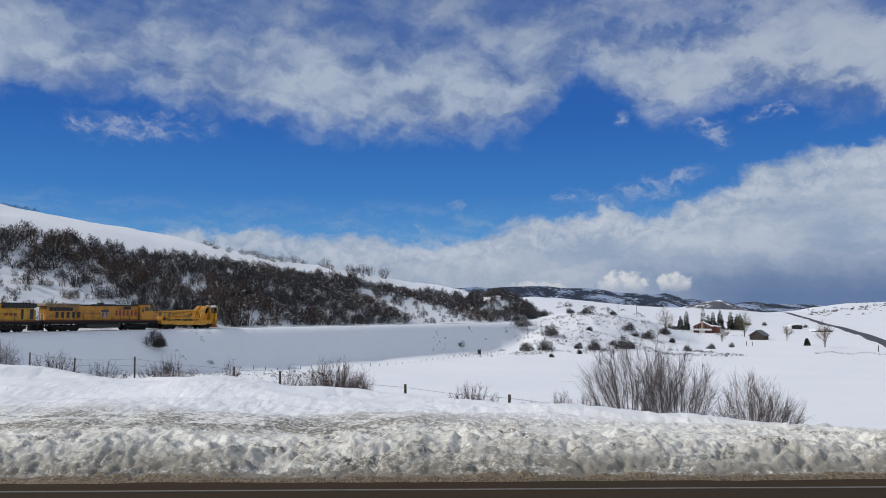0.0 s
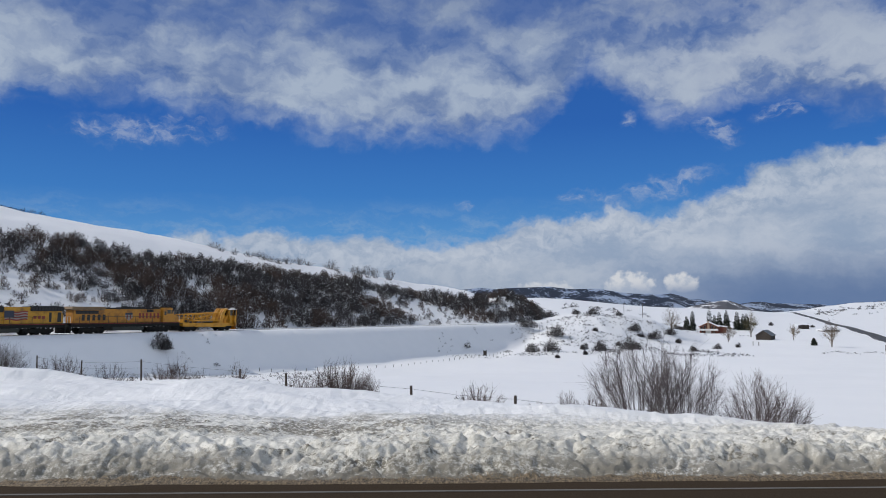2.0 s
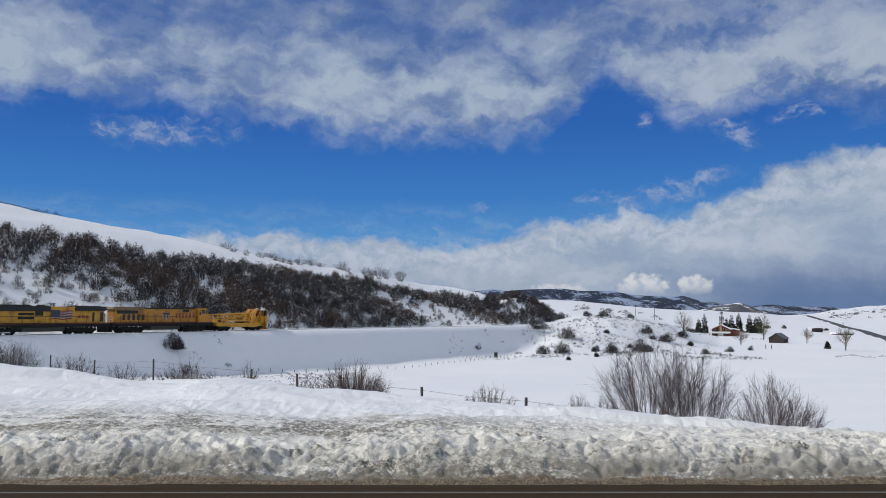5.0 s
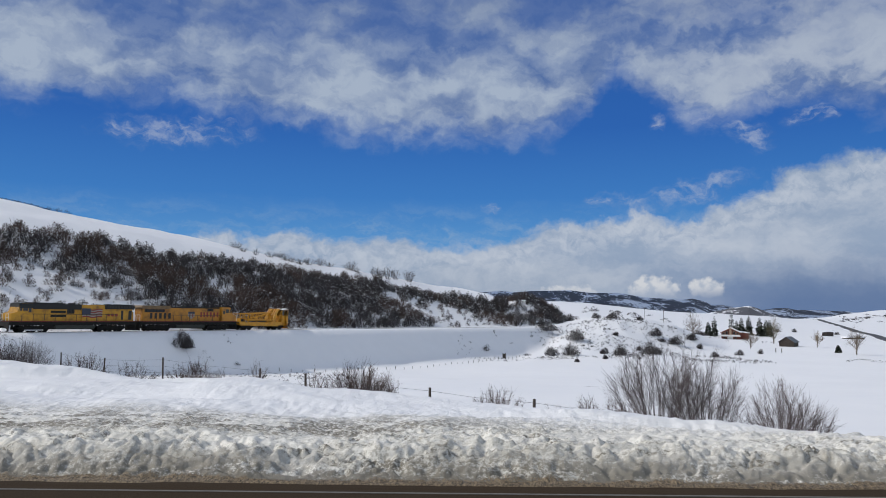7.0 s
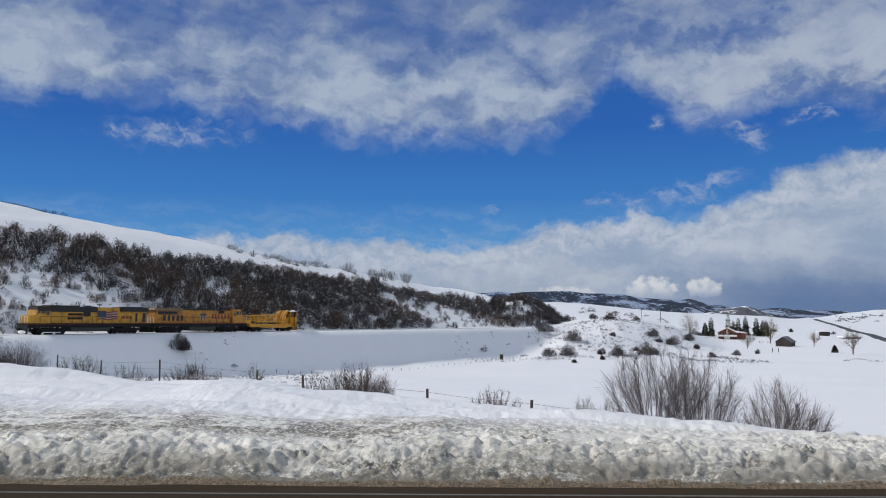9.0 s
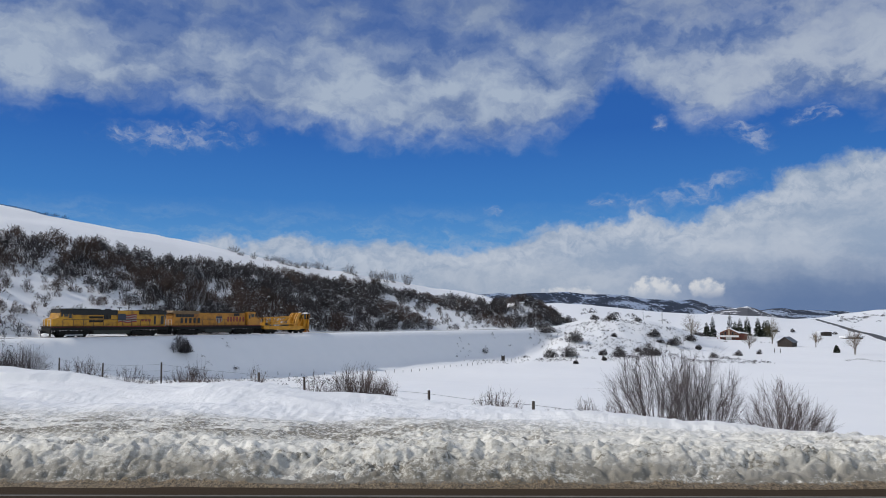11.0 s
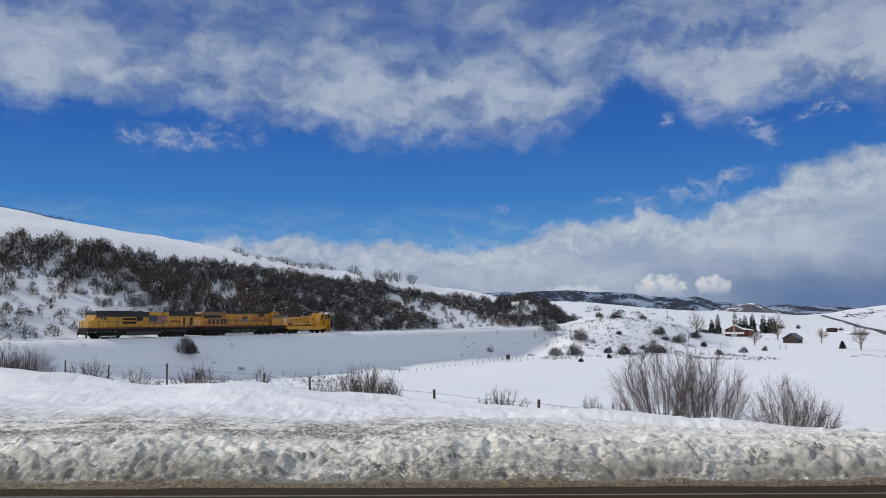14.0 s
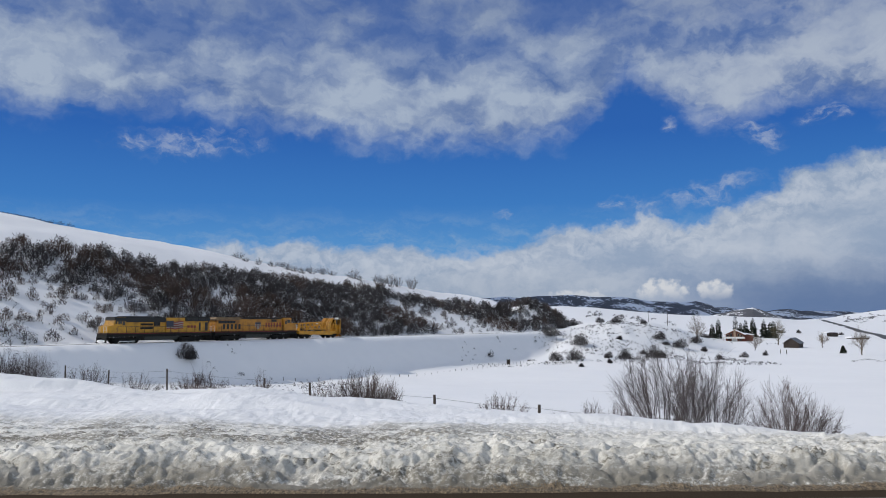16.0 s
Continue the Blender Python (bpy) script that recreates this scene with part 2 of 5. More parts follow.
ASPHALT = make_asphalt()
LINE = painted("road_paint", (0.16, 0.148, 0.13, 1), 0.7, 0, 0.85, 6.0, (0.1, 0.09, 0.08, 1))


# ---- sky backdrop ----
def sky_shell(name, radius, material, el0, el1, label):
    """A far curved sheet; its map holds degrees of azimuth and height."""
    azs, els = np.linspace(-48, 48, 97), np.linspace(el0, el1, 45)
    A, E = np.meshgrid(np.radians(azs), np.radians(els))
    co = np.stack([np.sin(A) * np.cos(E), np.cos(A) * np.cos(E), np.sin(E)], -1).reshape(-1, 3) * radius
    n = len(azs)
    faces = [(j * n + i, j * n + i + 1, (j + 1) * n + i + 1, (j + 1) * n + i) for j in range(len(els) - 1) for i in range(n - 1)]
    ob = mesh_object(name, co.tolist(), faces, material, None, "", True)
    uv = ob.data.uv_layers.new(name="degrees")
    vi = np.empty(len(ob.data.loops), dtype=np.int32)
    ob.data.loops.foreach_get("vertex_index", vi)
    deg = np.stack([np.degrees(A), np.degrees(E)], -1).reshape(-1, 2)
    uv.data.foreach_set("uv", deg[vi].ravel())
    ob.location = (0, 0, EYE)
    return tagged(ob, label, "sky", kind="structure")


def az_ramp(k, az, rows, lo, hi):
    """Height in degrees as a smooth function of azimuth: rows of (azimuth, height)."""
    t = k.n("MapRange", {0: az, 1: -36.0, 2: 36.0, 3: 0.0, 4: 1.0})
    v = k.ramp(t, [((a + 36) / 72, (h - lo) / (hi - lo)) for a, h in rows], False)
    return k.n("MapRange", {0: v, 1: 0.0, 2: 1.0, 3: float(lo), 4: float(hi)})


def blob(k, uv, ca, ce, ra, re, tilt=0.0):
    """1 at the middle of a soft ellipse, falling to 0 at its rim."""
    m = k.n("Mapping", {"Vector": uv, "Location": (ca, ce, 0), "Rotation": (0, 0, radians(tilt)), "Scale": (ra, re, 1)})
    m.node.vector_type = "TEXTURE"
    return k.math("SUBTRACT", 1.0, k.n("VectorMath", {0: m}, out=1, operation="LENGTH"), clamp=True)


def sky_coords(k, warp):
    uv = k.coord("UV")
    wn_ = k.n("TexNoise", {"Vector": uv, "Scale": 0.35, "Detail": 4.0, "Roughness": 0.6}, out=1)
    off = k.n("VectorMath", {0: wn_, 1: (0.5, 0.5, 0.5)}, operation="SUBTRACT")
    off = k.n("VectorMath", {0: off, 3: warp}, operation="SCALE")
    w = k.n("VectorMath", {0: uv, 1: off}, operation="ADD")
    sep = k.t.nodes.new("ShaderNodeSeparateXYZ")
    k.put(sep.inputs[0], w)
    sep0 = k.t.nodes.new("ShaderNodeSeparateXYZ")
    k.put(sep0.inputs[0], uv)
    return uv, w, sep.outputs[0], sep.outputs[1], sep0.outputs[1], sep0.outputs[0]


def make_low_sky():
    k = Nodes("sky_blue_and_low_cloud")
    uv, w, az, el, el0, az0 = sky_coords(k, 2.4)
    blue = k.ramp(k.n("MapRange", {0: el0, 1: 0.0, 2: 24.0, 3: 0.0, 4: 1.0}),
                  [(0.0, lin(132, 178, 230)), (0.20, lin(100, 166, 230)), (0.34, lin(72, 140, 218)), (0.55, lin(54, 114, 200)), (1.0, lin(44, 94, 178))], False)
    # thin milky veil just over the bank
    veil = k.math("MULTIPLY", k.step(k.noise(k.n("Mapping", {"Vector": w, "Scale": (0.22, 1.0, 1)}), 0.9, 6, 0.6), 0.42, 0.75), k.math("SUBTRACT", 1.0, k.step(el, 5.5, 8.5)))
    blue = k.mix(k.math("MULTIPLY", veil, 0.55), blue, lin(158, 190, 226))
    edge = az_ramp(k, az, [(-36, 3.5), (-22, 4.2), (-16.5, 5.4), (-12, 5.7), (-6, 5.0), (0, 4.9), (4, 5.2), (7, 6.1), (10, 6.6), (13, 7.5), (16.5, 6.6), (20, 7.9), (24, 9.6), (29, 10.6), (36, 11.4)], 0, 14)
    tex = k.noise(k.n("Mapping", {"Vector": w, "Scale": (0.5, 1.0, 1)}), 0.50, 8, 0.50)
    billow = k.noise(k.n("Mapping", {"Vector": w, "Scale": (0.8, 1.0, 1)}), 1.5, 6, 0.55)
    d = k.math("SUBTRACT", edge, el)
    d = k.math("ADD", d, k.math("MULTIPLY_ADD", tex, 3.0, -1.5))
    d = k.math("ADD", d, k.math("MULTIPLY_ADD", billow, 0.7, -0.35))
    cover = k.step(d, -0.25, 0.75)
    soft = k.noise(k.n("Mapping", {"Vector": w, "Scale": (0.30, 1.1, 1)}), 0.32, 8, 0.58)
    white = k.mix(k.step(k.math("MULTIPLY_ADD", billow, 0.14, k.math("MULTIPLY", soft, 0.86)), 0.34, 0.66), lin(166, 186, 214), lin(206, 217, 234))
    # the bank's thick lit upper rim
    rim = k.math("MULTIPLY", k.step(d, 0.3, 1.2), k.math("SUBTRACT", 1.0, k.step(d, 1.2, 3.6)))
    white = k.mix(k.math("MULTIPLY", k.math("MULTIPLY", rim, k.step(billow, 0.34, 0.66)), 0.55), white, lin(220, 229, 243))
    # darker rain haze low down to the right
    haze = k.math("MULTIPLY", k.math("SUBTRACT", 1.0, k.step(el, 0.6, 5.0)), k.step(az, 8.0, 24.0))
    white = k.mix(k.math("MULTIPLY", haze, 0.9), white, lin(104, 132, 178))
    lowleft = k.math("MULTIPLY", k.math("SUBTRACT", 1.0, k.step(el, 1.0, 4.5)), k.math("SUBTRACT", 1.0, k.step(az, 6.0, 16.0)))
    white = k.mix(k.math("MULTIPLY", lowleft, 0.35), white, lin(176, 188, 206))
    col = k.mix(cover, blue, white)
    # bright heaps near the horizon: crisp knobbly tops, bases lost in haze
    puffs = None
    knob = k.noise(uv, 1.3, 4, 0.5)
    for ca, ce, ra, re in ((14.5, 1.4, 2.5, 1.5), (17.9, 1.6, 1.7, 1.0), (8.4, 1.0, 3.0, 1.4)):
        b = blob(k, uv, ca, ce, ra, re)
        puffs = b if puffs is None else k.math("MAXIMUM", puffs, b)
    puffs = k.step(k.math("ADD", puffs, k.math("MULTIPLY_ADD", knob, 0.8, -0.40)), 0.20, 0.46)
    puffs = k.math("MULTIPLY", puffs, k.step(el0, 0.7, 1.9))
    heap = k.mix(k.step(knob, 0.36, 0.58), lin(204, 214, 230), lin(242, 244, 248))
    col = k.mix(k.math("MULTIPLY", puffs, 0.85), col, heap)
    return k.done(k.n("Emission", {"Color": col, "Strength": 0.74}))


def make_deck():
    k = Nodes("high_cloud")
    uv, w, az, el, el0, az0 = sky_coords(k, 2.6)
    edge = az_ramp(k, az, [(-36, 14.5), (-26, 14.3), (-20, 14.9), (-17, 13.8), (-10, 13.5), (-4, 13.1), (2, 12.6), (6, 13.4), (9.5, 14.5), (11.5, 17.2), (14, 15.4), (18.5, 13.6), (21, 14.6), (25, 13.9), (29, 12.7), (36, 12.4)], 10, 20)
    streak = k.n("Mapping", {"Vector": w, "Scale": (0.5, 1.0, 1), "Rotation": (0, 0, 0.18)})
    t1 = k.noise(streak, 0.24, 8, 0.48, 0.15)
    t2 = k.noise(streak, 0.85, 7, 0.54, 0.2)
    d = k.math("SUBTRACT", el, edge)
    body = k.math("MULTIPLY_ADD", t1, 4.8, k.math("MULTIPLY_ADD", t2, 1.4, k.math("MULTIPLY_ADD", d, 0.9, 0.3)))
    cover = k.step(body, 2.1, 4.9)
    # thinner, bluer cloud towards the top
    thin = k.math("MULTIPLY", k.step(el0, 15.5, 22.0), k.step(t1, 0.62, 0.40))
    cover = k.math("MULTIPLY", cover, k.math("MULTIPLY_ADD", thin, -0.50, 0.97))
    wisps = None
    for ca, ce, ra, re, tilt in ((-20.5, 12.3, 7.5, 1.5, 2), (20.4, 12.4, 2.6, 1.5, -35), (17.6, 13.6, 1.6, 0.7, -15), (24.6, 13.2, 2.6, 1.0, 0), (2.5, 7.5, 1.1, 0.6, -10),
                                 (14.4, 13.2, 1.0, 0.8, -30), (16.6, 8.4, 6.0, 1.2, 12), (11.0, 8.0, 2.6, 0.8, 4)):
        b = blob(k, w, ca, ce, ra, re, tilt)
        wisps = b if wisps is None else k.math("MAXIMUM", wisps, b)
    fray = k.noise(k.n("Mapping", {"Vector": w, "Scale": (0.55, 1.3, 1), "Rotation": (0, 0, -0.3)}), 1.1, 6, 0.56, 0.2)
    wisps = k.math("MULTIPLY", k.step(k.math("MULTIPLY", k.math("POWER", wisps, 0.7), k.math("MULTIPLY_ADD", fray, 3.0, -0.8)), 0.10, 1.10), 0.60)
    cover = k.math("MAXIMUM", cover, wisps)
    grey = k.math("MULTIPLY_ADD", k.step(t1, 0.36, 0.62), 0.70, k.math("MULTIPLY", k.step(t2, 0.34, 0.66), 0.38), clamp=True)
    # whiter towards the lower right and lower left, bluer at the top
    white = k.mix(grey, lin(102, 133, 190), lin(194, 210, 232))
    white = k.mix(k.math("MULTIPLY", k.math("MULTIPLY", k.step(az0, 8.0, 24.0), k.step(grey, 0.2, 0.8)), 0.5), white, lin(206, 216, 233))
    white = k.mix(k.math("MULTIPLY", k.step(el0, 16.5, 23.0), 0.55), white, lin(112, 136, 182))
    white = k.mix(k.step(wisps, 0.05, 0.4), white, lin(206, 217, 236))
    em = k.n("Emission", {"Color": white, "Strength": 0.70})
    return k.done(k.n("MixShader", {0: cover, 1: k.n("BsdfTransparent"), 2: em}))


low_sky = sky_shell("backdrop_sky", 4750, make_low_sky(), -3, 42, "deep blue sky with a grey-white cloud bank")
high_cloud = sky_shell("backdrop_cloud", 4600, make_deck(), 3, 42, "streaky grey-white cloud deck drifting slowly")
for ob in (low_sky, high_cloud):
    ob.data.materials[0].cycles.emission_sampling = "NONE"


# ---- ground ----
def build_ground():
    az = np.concatenate([np.arange(-180, -40, 4.0), np.arange(-40, 40, 0.22), np.arange(40, 180, 4.0)])
    rr = np.concatenate([[0.4, 3, 5.5], 7 * 1.0125 ** np.arange(0, 528)])
    A, Rr = np.meshgrid(np.radians(az), rr)
    X, Y = np.sin(A) * Rr, np.cos(A) * Rr
    Z = ground(X, Y)
    n = len(az)
    j, i = np.meshgrid(np.arange(len(rr) - 1), np.arange(n), indexing="ij")
    i2 = (i + 1) % n
    faces = np.stack([j * n + i, (j + 1) * n + i, (j + 1) * n + i2, j * n + i2], -1).reshape(-1, 4)
    ob = mesh_object("ground", np.stack([X, Y, Z], -1).reshape(-1, 3).tolist(), faces.tolist(), SNOW, None, "", True)
    return tagged(ob, "snow-covered fields, hill and railway bank", "ground", kind="structure")


def bank_height(x, y):
    """The ploughed snow bank along the road edge."""
    cy = crest_y(x)
    cz = np.interp(x, (-9, -4, 0, 3, 5, 8), (0.66, 0.46, 0.27, 0.17, 0.14, 0.12))
    face = np.interp(x, (-9, -2, 2, 9), (0.20, 0.19, 0.21, 0.23)) + 0.05 * fbm(x / 1.3, y * 0, 51, 3)
    edge = 7.22 + 0.05 * fbm(x / 0.7, x * 0, 41, 3)
    t = ease(y, edge, edge + 0.62)
    up = np.clip((y - 7.85) / np.maximum(cy - 7.85, 0.3), 0, 1)
    z = face * t + (cz - face) * up ** 0.9 * (y > 7.85)
    fall = np.maximum(0, y - cy)
    z = z - 0.42 * fall ** 1.5
    # icy face melted into rounded hollows, with knobs between them
    on_face = ease(y, edge + 0.06, edge + 0.22) * (1 - ease(y, edge + 0.55, edge + 0.95))
    wx, wy = x + 0.10 * fbm(x / 0.23, y / 0.2, 63, 3), y + 0.10 * fbm(x / 0.21, y / 0.2, 64, 3)
    hollow = np.abs(fbm(wx / 0.55, wy / 0.30, 61, 4, 0.55))
    z = z + on_face * (0.014 - 0.050 * np.exp(-(hollow / 0.26) ** 2) + 0.022 * fbm(wx / 0.13, wy / 0.11, 65, 4, 0.65))
    # knobbly lip over the face
    lip = ease(y, edge + 0.30, edge + 0.50) * (1 - ease(y, edge + 0.85, edge + 1.3))
    z = z + lip * (0.026 * fbm(wx / 0.34, wy / 0.26, 69, 3, 0.6) + 0.024 * fbm(wx / 0.10, wy / 0.10, 71, 4, 0.65))
    # rubble thrown on top, in patches, finer towards the back
    heap = 0.35 + 0.65 * ease(fbm(x / 1.5, y / 0.55, 73, 3), -0.25, 0.45)
    rough = ease(y, edge + 0.6, edge + 1.0) * (1 - 0.90 * ease(y, 8.9, 10.6)) * heap
    z = z + rough * (0.026 * fbm(wx / 0.13, wy / 0.16, 74, 4, 0.65) + 0.034 * np.maximum(0, fbm(x / 0.13, y / 0.14, 75, 2) - 0.35) + 0.022 * fbm(x / 0.7, y / 0.4, 78, 2))
    z = z + (0.012 * fbm(x / 0.45, y / 0.30, 79, 3) + 0.007 * fbm(x / 0.12, y / 0.16, 80, 3, 0.6)) * ease(y, 8.8, 10.0) + 0.05 * fbm(x / 1.9, y / 0.9, 81, 3) * ease(y, 8.4, 10)
    # two plough furrows to the right of the middle, their cut sides turned to the road
    for fx, fy, half, skew in ((1.2, 10.15, 1.0, -0.10), (2.75, 9.75, 1.05, -0.22)):
        across = y - fy - skew * (x - fx) - 0.07 * fbm(x / 0.8, y / 0.9, 88, 4, 0.6)
        z = z + (0.036 * ease(across, -0.04, 0.08) * (1 - ease(across, 0.2, 0.8)) - 0.042 * np.exp(-((across + 0.14) / 0.13) ** 2)) * np.exp(-((x - fx) / half) ** 4)
    # wind-blown ledges on the smooth back
    z = z + (0.04 + 0.05 * ease(-x, 1, 5)) * np.tanh(4 * fbm(x / 2.6, y / 0.8, 91, 2)) * ease(y, 10.4, 11.4) * (1 - ease(fall, 0.0, 0.8))
    grit = 0.014 * (1 - 0.6 * ease(y, 8.5, 11)) * ease(y, 7.12, 7.3)
    rim = 7.10 + 0.03 * fbm(x / 0.5, x * 0, 43, 3)
    return z * ease(y, 7.0, 7.25) + 0.012 - 0.08 * (1 - ease(y, rim, rim + 0.10)) + grit * fbm(x / 0.07, y / 0.06, 95, 2)


def build_bank():
    xs, ys = np.arange(-10.0, 9.0, 0.022), np.concatenate([np.arange(6.9, 9.6, 0.021), np.arange(9.6, 15.5, 0.055)])
    X, Y = np.meshgrid(xs, ys)
    Z = bank_height(X, Y)
    n = len(xs)
    j, i = np.meshgrid(np.arange(len(ys) - 1), np.arange(n - 1), indexing="ij")
    faces = np.stack([j * n + i, j * n + i + 1, (j + 1) * n + i + 1, (j + 1) * n + i], -1).reshape(-1, 4)
    ob = mesh_object("snow_bank", np.stack([X, Y, Z], -1).reshape(-1, 3).tolist(), faces.tolist(), BANK_SNOW, None, "", True)
    return tagged(ob, "lumpy ploughed snow bank stained with sand beside the road", "snow bank", kind="structure")


build_ground()
build_bank()
road = part("road", boxes((-300, 300, -3.5, 7.32, -0.3, 0.0)), ASPHALT)
tagged(road, "wet dark asphalt road with sandy edge", "road", kind="structure")
line = part("road_line", boxes((-300, 300, 6.85, 6.89, 0.0, 0.004)), LINE, road, "worn white edge line")


# ---- brush ----
def make_twig(name, a, b, snowy=0.0):
    k = Nodes(name)
    rnd = k.n("NewGeometry", out=8)
    p = k.n("NewGeometry", out=0)
    col = k.mix(rnd, a, b)
    col = k.mix(k.math("MULTIPLY", k.noise(p, 9.0, 3), 0.5), col, (a[0] * 0.5, a[1] * 0.5, a[2] * 0.5, 1))
    # whole clumps lighter or darker, some greyer, some browner
    clump = k.step(k.noise(p, 0.30, 3, 0.6), 0.40, 0.60)
    col = k.mix(clump, k.mix(0.65, col, (a[0] * 0.45, a[1] * 0.42, a[2] * 0.42, 1)), col)
    tint = k.step(k.noise(p, 0.11, 3, 0.6), 0.42, 0.60)
    col = k.mix(k.math("MULTIPLY", tint, 0.15), col, (b[0] * 0.95, b[1] * 0.80, b[2] * 0.70, 1))
    if snowy:
        # snow caught on some of the twigs
        caught = k.math("MULTIPLY", k.step(rnd, 0.90, 0.93), k.step(k.noise(p, 0.25, 4, 0.7), 0.40, 0.58))
        col = k.mix(k.math("MULTIPLY", caught, min(1.0, snowy * 1.8)), col, (0.80, 0.83, 0.88, 1))
    return k.bsdf(col, 0.8)


BRUSH = make_twig("brush_twigs", (0.021, 0.019, 0.022, 1), (0.098, 0.086, 0.088, 1), 0.6)
RUST = make_twig("rusty_twigs", (0.034, 0.023, 0.019, 1), (0.150, 0.096, 0.074, 1), 0.4)
WILLOW = make_twig("willow_bark", (0.045, 0.030, 0.027, 1), (0.14, 0.092, 0.077, 1))
DARK_BRUSH = make_twig("dark_brush", (0.018, 0.016, 0.018, 1), (0.066, 0.056, 0.056, 1), 0.15)


def fan(rng, h, w, n, thick):
    """Twigs of a far bush: thin three-sided spikes from the ground, leaning outwards, forked near the top."""
    V, F = [], []
    for i in range(n):
        a = rng.uniform(0, 2 * np.pi)
        q = np.sqrt(rng.uniform(0, 1))
        base = np.array([np.cos(a), np.sin(a), 0]) * q * w * 0.30
        top = np.array([np.cos(a), np.sin(a), 0]) * q * w * 0.5 + rng.normal(0, 0.07, 3) * w
        top[2] = h * (1 - 0.55 * q * q) * rng.uniform(0.6, 0.98)
        if i % 16:                             # short forked twig in the rounded, uneven crown
            e = rng.uniform(-0.05, 1.5)
            r = rng.uniform(0.35, 1.0) ** 0.6 * (0.86 + 0.14 * math.sin(3 * a + 1.3) * math.cos(4 * e))
            p0 = np.array([np.cos(a) * np.cos(e) * w * 0.5, np.sin(a) * np.cos(e) * w * 0.5, (0.12 + 0.80 * np.sin(max(e, 0))) * h]) * r
            top = p0 + np.array([np.cos(a) * np.cos(e), np.sin(a) * np.cos(e), 1.0]) * 0.045 * h * rng.uniform(0.5, 1.5) + rng.normal(0, 0.05, 3) * h
            top[2] = max(top[2], 0.05)
        else:
            lo = rng.uniform(0.0, 0.4)
            p0 = base + (top - base) * lo
            p0[2] = max(top[2] * lo, 0)
        side = np.cross(top - p0, rng.normal(0, 1, 3))
        side = side / (np.linalg.norm(side) + 1e-6) * thick * rng.uniform(0.6, 1.4)
        up2 = np.cross(top - p0, side)
        up2 = up2 / (np.linalg.norm(up2) + 1e-6) * thick
        k = len(V)
        V += [p0 - side, p0 + side, p0 + up2, top]
        F += [(k, k + 1, k + 3), (k + 1, k + 2, k + 3), (k + 2, k, k + 3)]
    return np.array(V), F


def scatter(name, spots, material, label, seed, twigs=120, thick=0.05, kind="stuff"):
    """Many far bushes as one mesh; spots are rows of x, y, height, width."""
    rng = np.random.default_rng(seed)
    protos = [fan(rng, 1.0, 1.0, twigs, thick / 3.0) for _ in range(9)]
    V, F, base = [], [], 0
    for x, y, z, h, w in spots:
        v, f = protos[rng.integers(len(protos))]
        a = rng.uniform(0, 6.28)
        c, s = np.cos(a), np.sin(a)
        q = np.stack([(v[:, 0] * c - v[:, 1] * s) * w + x, (v[:, 0] * s + v[:, 1] * c) * w + y, v[:, 2] * h + z - 0.1], -1)
        V.append(q)
        F.append(np.array(f) + base)
        base += len(v)
    ob = mesh_object(name, np.concatenate(V).tolist(), np.concatenate(F).tolist(), material)
    return tagged(ob, label, "brush", kind=kind)


def hill_spots():
    """Brush on the hillside: thick above the rails, open in two patches, bare towards the top."""
    rng = np.random.default_rng(4)
    dense, rusty = [], []
    n = 26000
    s, d = rng.uniform(-110, 330, n), rng.uniform(5.4, 110, n)
    x = TRACK_O[0] + s * TC - d * TS
    y = TRACK_O[1] + s * TS + d * TC
    z = ground(x, y)
    up = d / np.interp(s, (-110, 0, 20, 60, 85, 110, 150, 260), (49, 50, 50, 51, 48, 43, 41, 34))
    patch = fbm(x / 14, y / 14, 101, 3)
    open_slope = ease(s, -42, -33) * (1 - ease(s + 0.35 * (d - 20), -12, -3)) * (1 - ease(d, 30, 39))
    strip = (1 - ease(d, 8, 14)) * (1 - ease(s, -14, -2))
    saddle = ease(s, 78, 92) * (1 - ease(s, 112, 124)) * (1 - ease(d, 22, 32))
    thin = np.maximum(np.maximum(open_slope, strip), 1.35 * saddle)
    keep = (up < 1 + 0.16 * patch) & (patch > -0.95 + 0.50 * ease(s, 75, 140)) & (rng.uniform(0, 1, n) > 0.50 * thin)
    keep &= (s < 168 + d * 0.5) & (x / y > -0.72)
    keep &= fbm(x / 6.5, y / 6.5, 111, 2) > -0.85 + 0.46 * ease(s, 75, 140)
    keep &= rng.uniform(0, 1, n) < 0.60
    keep &= (strip < 0.5) | (rng.uniform(0, 1, n) < 0.35)
    for i in np.nonzero(keep)[0]:
        h = rng.uniform(1.2, 3.0) if thin[i] > 0.4 else rng.uniform(1.8, 4.2)
        row = (x[i], y[i], z[i], h, h * rng.uniform(0.75, 1.25))
        (rusty if fbm(x[i:i + 1] / 16, y[i:i + 1] / 16, 131, 3)[0] > 0.20 else dense).append(row)
    for i in range(62):                        # thicket on the nose of the hill
        s1, d1 = rng.normal(158, 9), max(6.0, rng.normal(18, 7))
        x1, y1 = TRACK_O[0] + s1 * TC - d1 * TS, TRACK_O[1] + s1 * TS + d1 * TC
        h = rng.uniform(2.0, 4.4)
        (rusty if i % 3 else dense).append((x1, y1, gz(x1, y1), h, h * 1.1))
    return dense, rusty


dense, rusty = hill_spots()
scatter("hillside_brush", dense, BRUSH, "dense dark leafless oak brush dusted with snow", 1, 165, 0.064)
scatter("rusty_brush", rusty, RUST, "reddish brown leafless brush on the hillside", 2, 165, 0.064)


